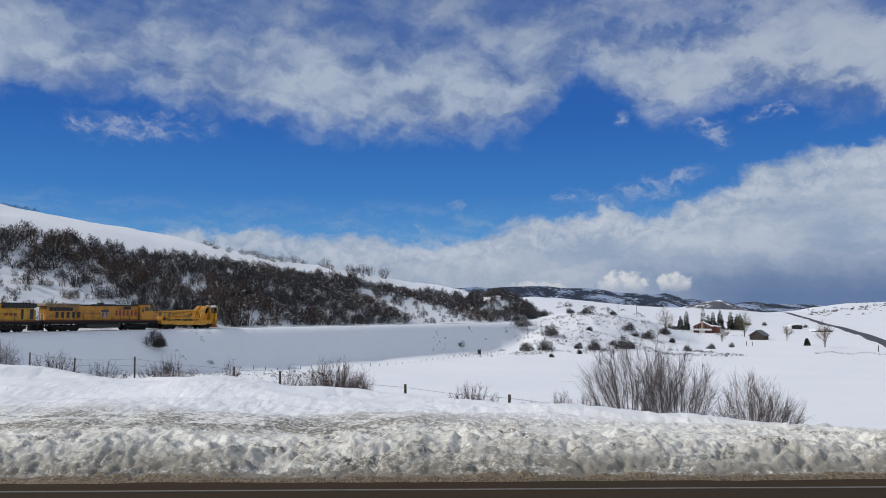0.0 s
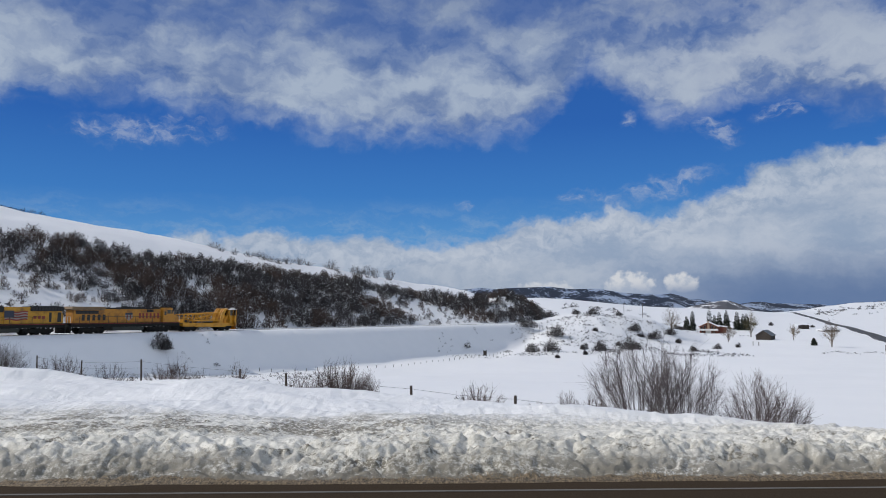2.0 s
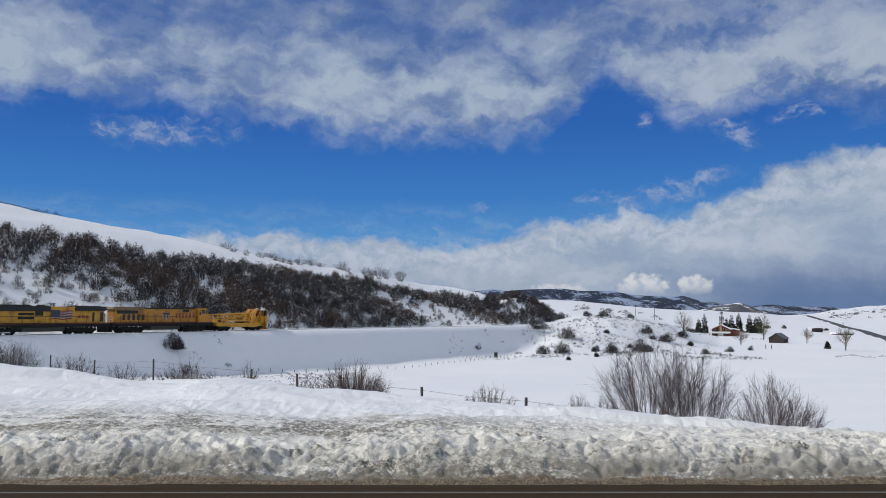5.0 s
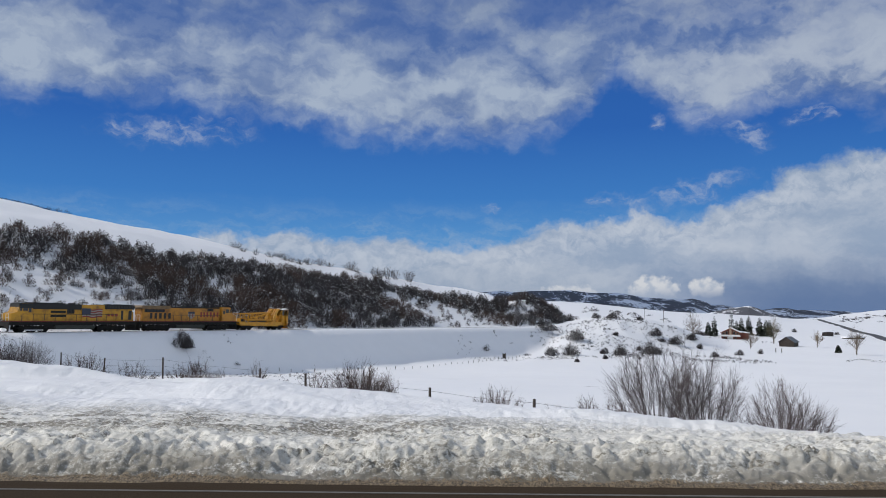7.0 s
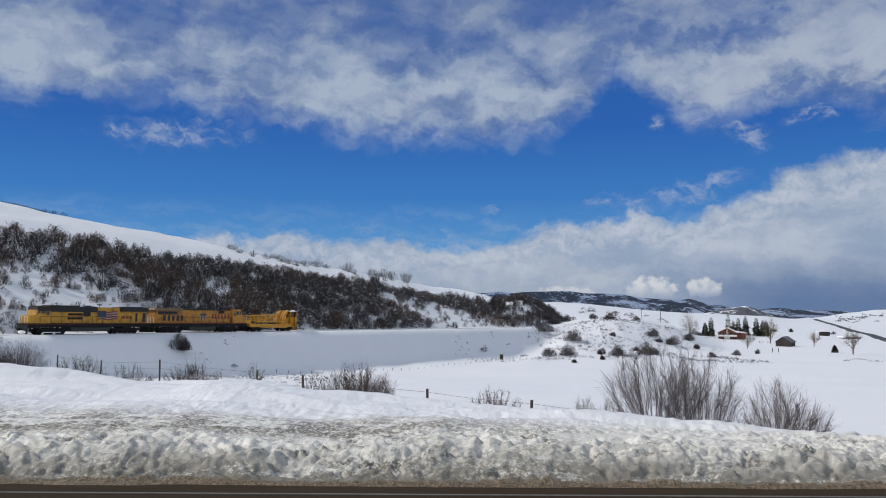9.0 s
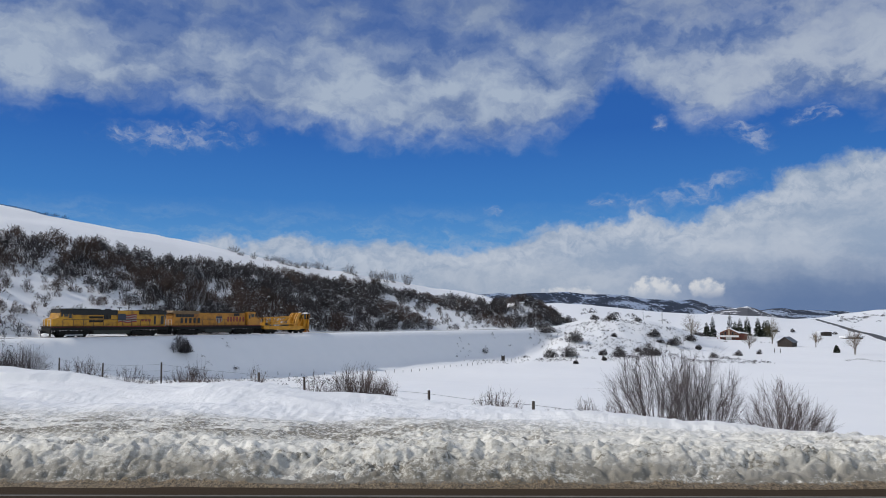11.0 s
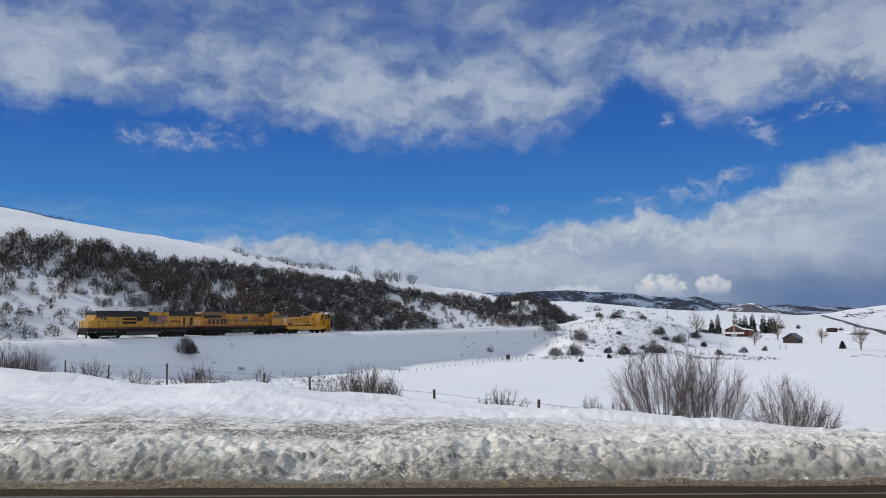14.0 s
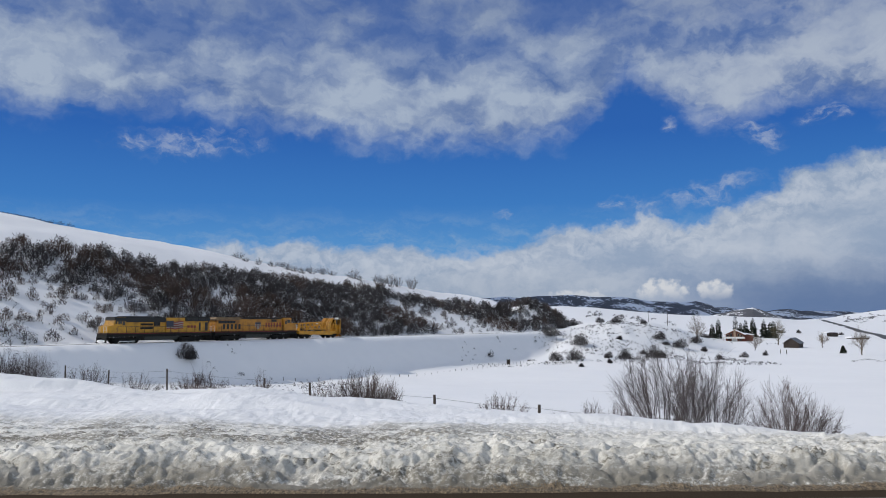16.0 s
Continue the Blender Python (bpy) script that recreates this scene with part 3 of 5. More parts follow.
def caught_snow():
    """Lumps of snow lying in the forks of the hillside brush."""
    rng = np.random.default_rng(15)
    V, F = [], []
    octa = np.array(((1, 0, 0), (0, 1, 0), (-1, 0, 0), (0, -1, 0), (0, 0, 1), (0, 0, -1)), dtype=float)
    tris = ((0, 1, 4), (1, 2, 4), (2, 3, 4), (3, 0, 4), (1, 0, 5), (2, 1, 5), (3, 2, 5), (0, 3, 5))
    for x, y, z, h, w in dense + rusty:
        if fbm(np.array([x / 18]), np.array([y / 18]), 171, 2)[0] < 0.0:
            continue
        for k in range(rng.integers(0, 3)):
            a, q = rng.uniform(0, 6.283), rng.uniform(0.1, 0.5) * w
            c = np.array((x + math.cos(a) * q, y + math.sin(a) * q, z + h * rng.uniform(0.15, 0.75)))
            b = len(V)
            V += (octa * (rng.uniform(0.12, 0.42), rng.uniform(0.12, 0.42), rng.uniform(0.06, 0.14)) + rng.normal(0, 0.03, (6, 3)) + c).tolist()
            F += [(i + b, j + b, m + b) for i, j, m in tris]
    ob = mesh_object("caught_snow", V, F, SNOW, None, "", True)
    tagged(ob, "small lumps of snow caught in leafless brush", "snow", kind="stuff")


caught_snow()


def crest_row():
    """Dark scrub just over the hill's skyline."""
    rng = np.random.default_rng(23)
    rows = []
    rr = np.arange(170.0, 420.0, 3.0)
    for a in np.concatenate([np.arange(-33, -27.6, 0.10), np.arange(-27.9, -26.4, 0.16)]):
        a = radians(a + rng.uniform(-0.05, 0.05))
        zz = ground(rr * math.sin(a), rr * math.cos(a))
        k = int(np.argmax((zz - EYE) / rr))
        x, y = rr[k] * math.sin(a), rr[k] * math.cos(a)
        tall = rng.uniform(0.4, 0.8) if a < radians(-27.9) else rng.uniform(0.6, 1.8)
        rows.append((x, y, zz[k], tall, rng.uniform(0.9, 1.6)))
    scatter("crest_scrub", rows, DARK_BRUSH, "thin dark scrub along the hill's snowy skyline", 14, 60, 0.10)


crest_row()


# ---- train ----
YELLOW = painted("armour_yellow", (0.51, 0.255, 0.008, 1), 0.5, 0, 0.85, 0.9, (0.12, 0.06, 0.02, 1))
ORANGE = painted("faded_yellow", (0.46, 0.198, 0.013, 1), 0.55, 0, 0.95, 0.9, (0.14, 0.06, 0.02, 1))
PLOUGH = painted("plough_yellow", (0.60, 0.28, 0.008, 1), 0.5, 0, 0.7, 1.6, (0.16, 0.07, 0.025, 1))
ROOF = painted("dark_grey_roof", (0.014, 0.016, 0.017, 1), 0.75, 0, 0.4)
UNDER = painted("underframe_grey", (0.006, 0.0065, 0.006, 1), 0.95, 0, 0.5, 1.2)
TANK = painted("tank_grey", (0.035, 0.040, 0.034, 1), 0.75, 0, 0.4, 1.0)
BLACK = painted("black_grille", (0.014, 0.014, 0.016, 1), 0.6, 0, 0.2, 3.0)
FLAG_WHITE = painted("dull_white", (0.27, 0.25, 0.22, 1), 0.6, 0, 0.5)
RED = painted("red_stripe", (0.24, 0.03, 0.02, 1), 0.6, 0, 0.5)
WHITE = painted("white_paint", (0.72, 0.72, 0.70, 1), 0.5, 0, 0.3)
BLUE = painted("blue_paint", (0.025, 0.032, 0.06, 1), 0.6, 0, 0.4)
BUFF = painted("dusty_buff", (0.20, 0.125, 0.060, 1), 0.7, 0, 0.6)
STEEL = painted("worn_steel", (0.22, 0.2, 0.18, 1), 0.4, 0.8, 0.4, 3.0)
RAILING = painted("railing_paint", (0.05, 0.035, 0.02, 1), 0.55, 0, 0.4)
GLASS = Nodes("dark_glass").bsdf((0.01, 0.012, 0.016, 1), 0.08)


def wheel_mesh():
    bm = bmesh.new()
    for r, y0, y1 in ((0.53, -0.78, -0.65), (0.57, -0.65, -0.61), (0.53, 0.65, 0.78), (0.57, 0.61, 0.65), (0.1, -1.02, 1.02), (0.2, -1.04, -0.8), (0.2, 0.8, 1.04)):
        tube(bm, (0, y0, 0), (0, y1, 0), r, sides=24)
    for a in range(4):                       # counterbores in the wheel plate
        c, s = math.cos(a * math.pi / 2), math.sin(a * math.pi / 2)
        tube(bm, (0.32 * c, -0.80, 0.32 * s), (0.32 * c, -0.77, 0.32 * s), 0.07, sides=8)
    me = bpy.data.meshes.new("wheelset")
    bm.to_mesh(me)
    bm.free()
    me.materials.append(UNDER)
    return me


WHEEL = wheel_mesh()
WHEELS = []


def truck(car, x, axles):
    """A bogie with side frames, springs and its wheelsets."""
    bm = bmesh.new()
    half = max(axles) + 0.75
    for y in (-1.12, 1.12):
        prism(bm, [(-half, 0.62), (-half + 0.2, 0.9), (half - 0.2, 0.9), (half, 0.62), (half - 0.35, 0.45), (0.4, 0.36), (-0.4, 0.36), (-half + 0.35, 0.45)], y - 0.09, y + 0.09)
        for a in axles:
            box(bm, a - 0.26, a + 0.26, y - 0.14, y + 0.14, 0.34, 0.74, 0.03)
            for q in (-0.42, 0.42):
                tube(bm, (a + q, y, 0.72), (a + q, y, 1.06), 0.13, sides=10)
    box(bm, -0.5, 0.5, -1.1, 1.1, 0.5, 1.05, 0.04)
    frame_ob = part("truck", bm, UNDER, car, "dark grey cast truck frame")
    frame_ob.location = (x, 0, 0)
    for a in axles:
        w = new("wheelset", WHEEL)
        w.parent = frame_ob
        w.location = (a, 0, 0.53)
        WHEELS.append(w)


def coupler(car, x, sign):
    bm = boxes((x - 0.45, x + 0.45, -0.14, 0.14, 0.72, 1.0), bevel=0.03)
    box(bm, x + sign * 0.3 - 0.16, x + sign * 0.3 + 0.16, -0.2, 0.2, 0.68, 1.05, 0.05)
    part("coupler", bm, UNDER, car)


def railing(car, xs, y, z0, z1, name="handrail"):
    """Stanchions with a rail on top."""
    bm = bmesh.new()
    for x in xs:
        tube(bm, (x, y, z0), (x, y, z1), 0.035, sides=6)
    tube(bm, (xs[0], y, z1), (xs[-1], y, z1), 0.035, sides=6)
    part(name, bm, RAILING, car)


def flag_panel(car, x0, z0, x1, z1, y):
    """A painted waving flag: blue field and wavy stripes."""
    n = 8
    for k in range(7):
        bm = bmesh.new()
        for i in range(n):
            q0, q1 = i / n, (i + 1) / n
            xa, xb = x0 + (x1 - x0) * q0, x0 + (x1 - x0) * q1
            h = (z1 - z0) / 7
            wa, wb = 0.10 * math.sin(q0 * 9), 0.10 * math.sin(q1 * 9)
            za, zb = z0 + k * h + wa, z0 + k * h + wb
            v = [bm.verts.new(p) for p in ((xa, y, za), (xb, y, zb), (xb, y, zb + h), (xa, y, za + h), (xa, y + 0.02, za), (xb, y + 0.02, zb), (xb, y + 0.02, zb + h), (xa, y + 0.02, za + h))]
            for f in ((0, 1, 2, 3), (7, 6, 5, 4), (0, 4, 5, 1), (3, 2, 6, 7)):
                bm.faces.new([v[j] for j in f])
        part("flag_stripe", bm, RED if k % 2 == 0 else FLAG_WHITE, car)
    bm = boxes((x0 - 0.1, x0 + (x1 - x0) * 0.40, y - 0.02, y + 0.0, z0 + (z1 - z0) * 0.30, z1 + 0.1))
    part("flag_canton", bm, BLUE, car)


def sill_and_tank(car, L, tank, body):
    part("frame", boxes((-L / 2 + 0.5, L / 2 - 0.5, -1.5, 1.5, 1.12, 1.62), bevel=0.03), UNDER, car, "dark grey frame sill")
    part("sill_stripe", boxes((-L / 2 + 0.6, L / 2 - 0.6, -1.52, 1.52, 1.625, 1.70)), RED, car, "thin red stripe")
    part("walkway", boxes((-L / 2 + 0.4, L / 2 - 0.4, -1.55, 1.55, 1.705, 1.78)), UNDER, car)
    bm = bmesh.new()
    prism(bm, [(tank[0], 1.1), (tank[1], 1.1), (tank[1] - 0.1, 0.45), (tank[0] + 0.1, 0.45)], -1.48, 1.48)
    bmesh.ops.bevel(bm, geom=list(bm.edges), offset=0.12, segments=2, affect="EDGES")
    part("fuel_tank", bm, TANK, car, "dusty grey fuel tank")
    part("air_tank", tube(bmesh.new(), (tank[0] - 1.6, -1.3, 0.95), (tank[0] - 0.2, -1.3, 0.95), 0.2, sides=12), UNDER, car)


def end_details(car, L, lamp=True):
    """Pilot plates, steps and end railings."""
    for sgn in (-1, 1):
        x = sgn * (L / 2 - 0.45)
        bm = bmesh.new()
        prism(bm, [(x - 0.08, 0.15), (x + 0.08, 0.15), (x + 0.08, 1.2), (x - 0.08, 1.2)], -1.45, 1.45)
        part("pilot", bm, UNDER, car)
        for y in (-1.4, 1.4):
            bm = bmesh.new()
            for i in range(4):
                box(bm, x - sgn * 0.75 - 0.3, x - sgn * 0.75 + 0.3, y - 0.14, y + 0.14, 0.42 + i * 0.33, 0.47 + i * 0.33)
            box(bm, x - sgn * 0.75 - 0.34, x - sgn * 0.75 - 0.30, y - 0.14, y + 0.14, 0.40, 1.7)
            box(bm, x - sgn * 0.75 + 0.30, x - sgn * 0.75 + 0.34, y - 0.14, y + 0.14, 0.40, 1.7)
            part("steps", bm, UNDER, car)
        for y0, y1 in ((-1.35, -0.5), (0.5, 1.35)):
            bm = bmesh.new()
            tube(bm, (x, y0, 1.75), (x, y0, 2.87), 0.035)
            tube(bm, (x, y1, 1.75), (x, y1, 2.87), 0.035)
            tube(bm, (x, y0, 2.85), (x, y1, 2.85), 0.035)
            tube(bm, (x, y0, 2.3), (x, y1, 2.3), 0.03)
            part("end_railing", bm, WHITE, car, "whitish end railing")
        coupler(car, sgn * (L / 2 - 0.1), sgn)


def louvres(car, x0, x1, z0, z1, y, n, upright=True):
    """A recessed black panel with slats."""
    g = part("grille", boxes((x0, x1, y, y + 0.06, z0, z1)), BLACK, car)
    for i in range(n):
        q = (i + 0.5) / n
        if upright:
            x = x0 + (x1 - x0) * q
            bm = boxes((x - 0.035, x + 0.035, y - 0.03, y, z0, z1))
        else:
            z = z0 + (z1 - z0) * q
            bm = boxes((x0, x1, y - 0.03, y, z - 0.02, z + 0.02))
        part("slat", bm, UNDER, g)


def bars(car, rows, y, z, h, material):
    """Painted lettering shown as plain bars: rows of x0, x1."""
    for a, b in rows:
        part("lettering_bar", boxes((a, b, y - 0.012, y, z, z + h)), material, car)


def wide_cab(car, x0, x1, body, g=1):
    """Cab with nose, windows and door; x1 is the front, g = -1 turns it to the tail."""
    span = lambda a, b: (min(g * a, g * b), max(g * a, g * b))
    bm = bmesh.new()
    prism(bm, [(g * x, z) for x, z in ((x0, 1.78), (x1, 1.78), (x1 + 0.05, 2.9), (x1 - 0.95, 3.15), (x1 - 1.25, 4.30), (x1 - 1.5, 4.45), (x0, 4.45))], -1.5, 1.5)
    bmesh.ops.bevel(bm, geom=list(bm.edges), offset=0.07, segments=2, affect="EDGES")
    cab = part("cab", bm, body, car)
    part("cab_roof", boxes((*span(x0 - 0.05, x1 - 1.35), -1.42, 1.42, 4.44, 4.56), bevel=0.05), ROOF, cab)
    for y in (-1.515, 1.495):
        for a, b in ((x1 - 2.5, x1 - 1.75), (x1 - 1.6, x1 - 1.28)):
            part("window", boxes((*span(a, b), y, y + 0.02, 3.35, 4.05)), GLASS, cab)
        door = part("cab_door", boxes((*span(x0 + 0.15, x0 + 0.85), y, y + 0.02, 1.9, 3.9), bevel=0.006), body, cab)
        part("door_window", boxes((*span(x0 + 0.28, x0 + 0.72), y - 0.012 if y < 0 else y + 0.02, y if y < 0 else y + 0.032, 3.1, 3.75)), GLASS, door)
    return cab


def hood_loco_a(label):
    """Six-axle locomotive: cab at its tail, tall flagged body section, flared radiators at its head (+x)."""
    L = 22.3
    car = thing("locomotive", Matrix(), label, "locomotive", "train")
    sill_and_tank(car, L, (-3.6, 3.4), YELLOW)
    end_details(car, L)
    hood = bmesh.new()
    box(hood, -7.2, 1.0, -1.05, 1.05, 1.78, 3.70, 0.05)
    box(hood, 5.0, 10.3, -1.05, 1.05, 1.78, 3.80, 0.05)
    box(hood, 10.2, 10.65, -0.9, 0.9, 1.78, 3.4, 0.08)
    part("hood", hood, YELLOW, car)
    part("tall_hood", boxes((0.95, 5.05, -1.2, 1.2, 1.78, 4.42), bevel=0.06), YELLOW, car, "yellow body section rising to the roof")
    wide_cab(car, 7.1, 10.4, YELLOW, -1)
    part("upper_cab", boxes((-9.25, -7.0, -1.53, 1.53, 3.66, 4.52), bevel=0.10), ROOF, car, "dark grey upper cab and roof")
    part("equipment_roof", boxes((-9.2, 0.95, -1.3, 1.3, 3.62, 4.50), (-7.4, -2.0, -1.1, 1.1, 4.44, 4.66), bevel=0.10), ROOF, car, "dark grey roof over the machinery")
    rad = bmesh.new()                        # flared radiator housing
    prism(rad, [(5.05, 3.78), (10.3, 3.78), (10.5, 4.05), (10.4, 4.50), (5.05, 4.50)], -1.5, 1.5)
    bmesh.ops.bevel(rad, geom=list(rad.edges), offset=0.06, segments=2, affect="EDGES")
    part("radiator", rad, ROOF, car, "flared dark grey radiator housing")
    for x in (6.3, 8.0, 9.5):
        part("radiator_fan", tube(bmesh.new(), (x, 0, 4.48), (x, 0, 4.60), 0.65, sides=18), ROOF, car)
    part("exhaust", boxes((-0.6, 0.3, -0.3, 0.3, 4.46, 4.70), bevel=0.04), BLACK, car)
    mast = tube(tube(bmesh.new(), (2.0, 0, 4.4), (2.0, 0, 4.85), 0.05), (1.6, 0, 4.87), (2.4, 0, 4.87), 0.09)
    part("antenna", mast, BLACK, car, "small dark roof antenna")
    y = -1.1
    louvres(car, -4.1, -1.6, 3.05, 3.40, y, 5, False)
    louvres(car, -4.1, -1.6, 2.40, 2.75, y, 5, False)
    louvres(car, -1.45, -0.2, 2.95, 3.62, y, 5, True)
    louvres(car, 5.3, 10.0, 3.86, 4.40, -1.56, 9, True)
    for x in (-6.9, -5.9, -5.0, -0.95, 0.0, 5.3, 6.25, 7.2):
        part("hood_door", boxes((x, x + 0.85, -1.075, -1.05, 1.95, 2.35 if -4.2 < x < -1.6 else 3.3), bevel=0.008), YELLOW, car)
    flag_panel(car, 1.1, 2.35, 4.6, 3.75, -1.23)
    bars(car, ((5.6, 6.1), (6.3, 6.8), (7.0, 7.5)), -1.085, 2.55, 0.45, RED)
    for a, b in ((8.15, 8.55), (9.55, 10.15)):
        part("intake", boxes((a, b, -1.09, -1.05, 2.0, 3.55)), BLACK, car)
    railing(car, [-8.8 + 1.75 * i for i in range(10)], -1.5, 1.78, 2.85)
    railing(car, [-8.8 + 1.75 * i for i in range(10)], 1.5, 1.78, 2.85)
    part("caked_snow", boxes((-8.2, -5.2, -1.30, -1.22, 0.30, 0.42), bevel=0.03), SNOW, car, "snow caked on the truck")
    truck(car, -6.6, (-1.85, 0.0, 1.85))
    truck(car, 6.4, (-1.85, 0.0, 1.85))
    # snow packed against the tail plate
    bm = bmesh.new()
    bmesh.ops.create_icosphere(bm, subdivisions=3, radius=1.0)
    for v in bm.verts:
        v.co = Vector((v.co.x * 0.09 - 10.80, v.co.y * 1.25, v.co.z * 0.26 + 0.42)) + 0.10 * noise.noise_vector(v.co * 2.3)
    part("packed_snow", bm, SNOW, car, "snow packed on the end plate", True)
    return car


def hood_loco_b(label):
    """Six-axle locomotive with a winged radiator at its tail and rounded hood, cab at its head (+x)."""
    L = 22.3
    car = thing("locomotive", Matrix(), label, "locomotive", "train")
    sill_and_tank(car, L, (-3.2, 3.2), ORANGE)
    end_details(car, L)
    part("hood", boxes((-5.4, 6.9, -1.0, 1.0, 1.78, 4.15), (-10.1, -5.4, -1.15, 1.15, 1.78, 4.0), bevel=0.07), ORANGE, car)
    bm = bmesh.new()
    prism(bm, [(-10.6, 4.12), (-10.2, 3.95), (-4.8, 3.95), (-4.5, 4.12), (-4.6, 4.52), (-10.4, 4.52)], -1.52, 1.52)
    bmesh.ops.bevel(bm, geom=list(bm.edges), offset=0.05, segments=2, affect="EDGES")
    part("radiator_wing", bm, BUFF, car, "overhanging radiator wing, buff with dust")
    part("hood_roof", boxes((-4.5, 6.9, -0.9, 0.9, 4.15, 4.4), (-1.0, 2.4, -1.1, 1.1, 4.15, 4.5), bevel=0.06), ROOF, car)
    part("exhaust", boxes((-0.4, 0.5, -0.3, 0.3, 4.5, 4.72), bevel=0.04), BLACK, car)
    louvres(car, -9.7, -5.6, 3.32, 3.88, -1.2, 6, True)
    for i in range(5):                        # tall dark slots under the wing
        x = -8.6 + i * 0.95
        part("intake", boxes((x, x + 0.5, -1.19, -1.15, 2.2, 3.2)), BLACK, car)
    for x in (-4.9, -3.9, -2.9, 1.9, 2.9, 3.9, 4.9):
        part("hood_door", boxes((x, x + 0.85, -1.025, -1.0, 1.95, 3.7), bevel=0.008), ORANGE, car)
    # shield-shaped emblem as plain shapes
    bm = bmesh.new()
    prism(bm, [(-0.4, 3.5), (1.0, 3.5), (1.05, 2.7), (0.3, 2.1), (-0.45, 2.7)], -1.03, -1.0)
    shield = part("emblem", bm, FLAG_WHITE, car)
    part("emblem_band", boxes((-0.4, 1.0, -1.05, -1.031, 3.15, 3.5)), BLUE, shield)
    for a in (-0.15, 0.5):
        part("emblem_stripe", boxes((a, a + 0.2, -1.05, -1.031, 2.45, 3.1)), RED, shield)
    bars(car, ((2.3, 2.7), (3.0, 3.4), (3.7, 4.1), (4.5, 4.9), (5.3, 5.7), (6.1, 6.5)), -1.03, 2.5, 0.95, RED)
    louvres(car, 3.9, 5.3, 3.6, 4.1, -1.05, 5, True)
    wide_cab(car, 7.0, 10.4, ORANGE)
    railing(car, [-9.2 + 1.75 * i for i in range(10)], -1.5, 1.78, 2.85)
    railing(car, [-9.2 + 1.75 * i for i in range(10)], 1.5, 1.78, 2.85)
    truck(car, -6.6, (-1.85, 0.0, 1.85))
    truck(car, 6.5, (-1.85, 0.0, 1.85))
    return car


def spreader(label):
    """Snow spreader: low frame, folded wings with braces, raised operator's cab, tall nose plough at +x."""
    L = 15.0
    car = thing("snow_spreader", Matrix(), label, "rail plough", "train")
    part("frame", boxes((-7.1, 5.8, -1.2, 1.2, 1.0, 1.45), (-7.1, 5.8, -1.35, -1.2, 0.9, 1.55), (-7.1, 5.8, 1.2, 1.35, 0.9, 1.55), bevel=0.03), PLOUGH, car)
    part("deck", boxes((-7.1, 3.2, -1.3, 1.3, 1.47, 1.53)), UNDER, car)
    # low machinery housing at the tail, inside an open frame
    house = part("engine_housing", boxes((-6.7, -5.3, -1.0, 1.0, 1.55, 2.35), bevel=0.06), PLOUGH, car)
    part("housing_panel", boxes((-6.5, -5.5, -1.03, -1.0, 1.7, 2.2), bevel=0.01), BLACK, house)
    for y in (-1.2, 1.2):
        bm = bmesh.new()
        for x in (-6.9, -5.9, -4.9):
            tube(bm, (x, y, 1.5), (x, y, 3.2), 0.08)
        tube(bm, (-6.9, y, 3.2), (-4.9, y, 3.2), 0.09)
        tube(bm, (-6.9, y, 2.6), (-4.9, y, 2.6), 0.06)
        part("guard_frame", bm, PLOUGH, car)
    for y in (-1.25, 1.25):
        wing = bmesh.new()                   # folded wing: two chords with diagonal braces
        tube(wing, (-4.8, y, 3.25), (2.4, y, 3.55), 0.11)
        tube(wing, (-4.8, y, 2.0), (2.4, y, 2.0), 0.13)
        tube(wing, (-4.8, y, 1.6), (-4.8, y, 3.3), 0.10)
        for i in range(5):
            xa = -4.6 + i * 1.4
            tube(wing, (xa, y, 2.0), (xa + 0.7, y, 3.4), 0.075)
            tube(wing, (xa + 0.7, y, 3.4), (xa + 1.4, y, 2.0), 0.075)
        part("wing_truss", wing, PLOUGH, car)
        blade = bmesh.new()
        prism(blade, [(-4.4, 0.8), (3.0, 0.7), (3.0, 1.05), (2.5, 1.4), (-4.0, 1.3)], y * 1.13 - 0.06, y * 1.13 + 0.06)
        part("wing_blade", blade, PLOUGH, car, "yellow side blade, scraped and dirty")
    bm = bmesh.new()
    for x in (-2.6, 0.2, 1.9):
        tube(bm, (x, -1.2, 1.6), (x + 0.5, -0.5, 3.2), 0.09)
        tube(bm, (x, 1.2, 1.6), (x + 0.5, 0.5, 3.2), 0.09)
    tube(bm, (-3.2, 0, 2.3), (1.8, 0, 3.3), 0.16, sides=10)
    part("hydraulic_ram", bm, PLOUGH, car)
    part("air_reservoir", tube(bmesh.new(), (-1.6, -0.5, 1.85), (0.4, -0.5, 1.85), 0.3, sides=14), STEEL, car)
    # tall lifting arms in front of the cab
    for y in (-1.15, -0.55, 0.55, 1.15):
        bm = bmesh.new()
        prism(bm, [(1.6, 1.4), (2.3, 1.4), (2.75, 2.9), (3.2, 3.9), (3.7, 4.15), (3.7, 4.4), (2.9, 4.35), (2.3, 3.6), (1.9, 2.6)], y - 0.12, y + 0.12)
        part("lifting_arm", bm, PLOUGH, car, "tall bent yellow lifting arm")
    for y in (-1.2, 1.2):
        part("strut", tube(bmesh.new(), (3.0, y, 1.5), (4.1, y, 3.9), 0.09), PLOUGH, car)
    # operator's cab: panelled below, glazed above
    cab = part("cab", boxes((4.1, 5.9, -1.35, 1.35, 1.0, 2.95), bevel=0.05), PLOUGH, car)
    part("cab_roof", boxes((4.0, 6.0, -1.4, 1.4, 4.12, 4.24), bevel=0.04), SNOW, cab, "cab roof capped with snow")
    for x in (4.15, 5.0, 5.85):
        for y in (-1.3, 1.3):
            part("cab_post", boxes((x - 0.05, x + 0.05, y - 0.05, y + 0.05, 2.95, 4.12)), PLOUGH, cab)
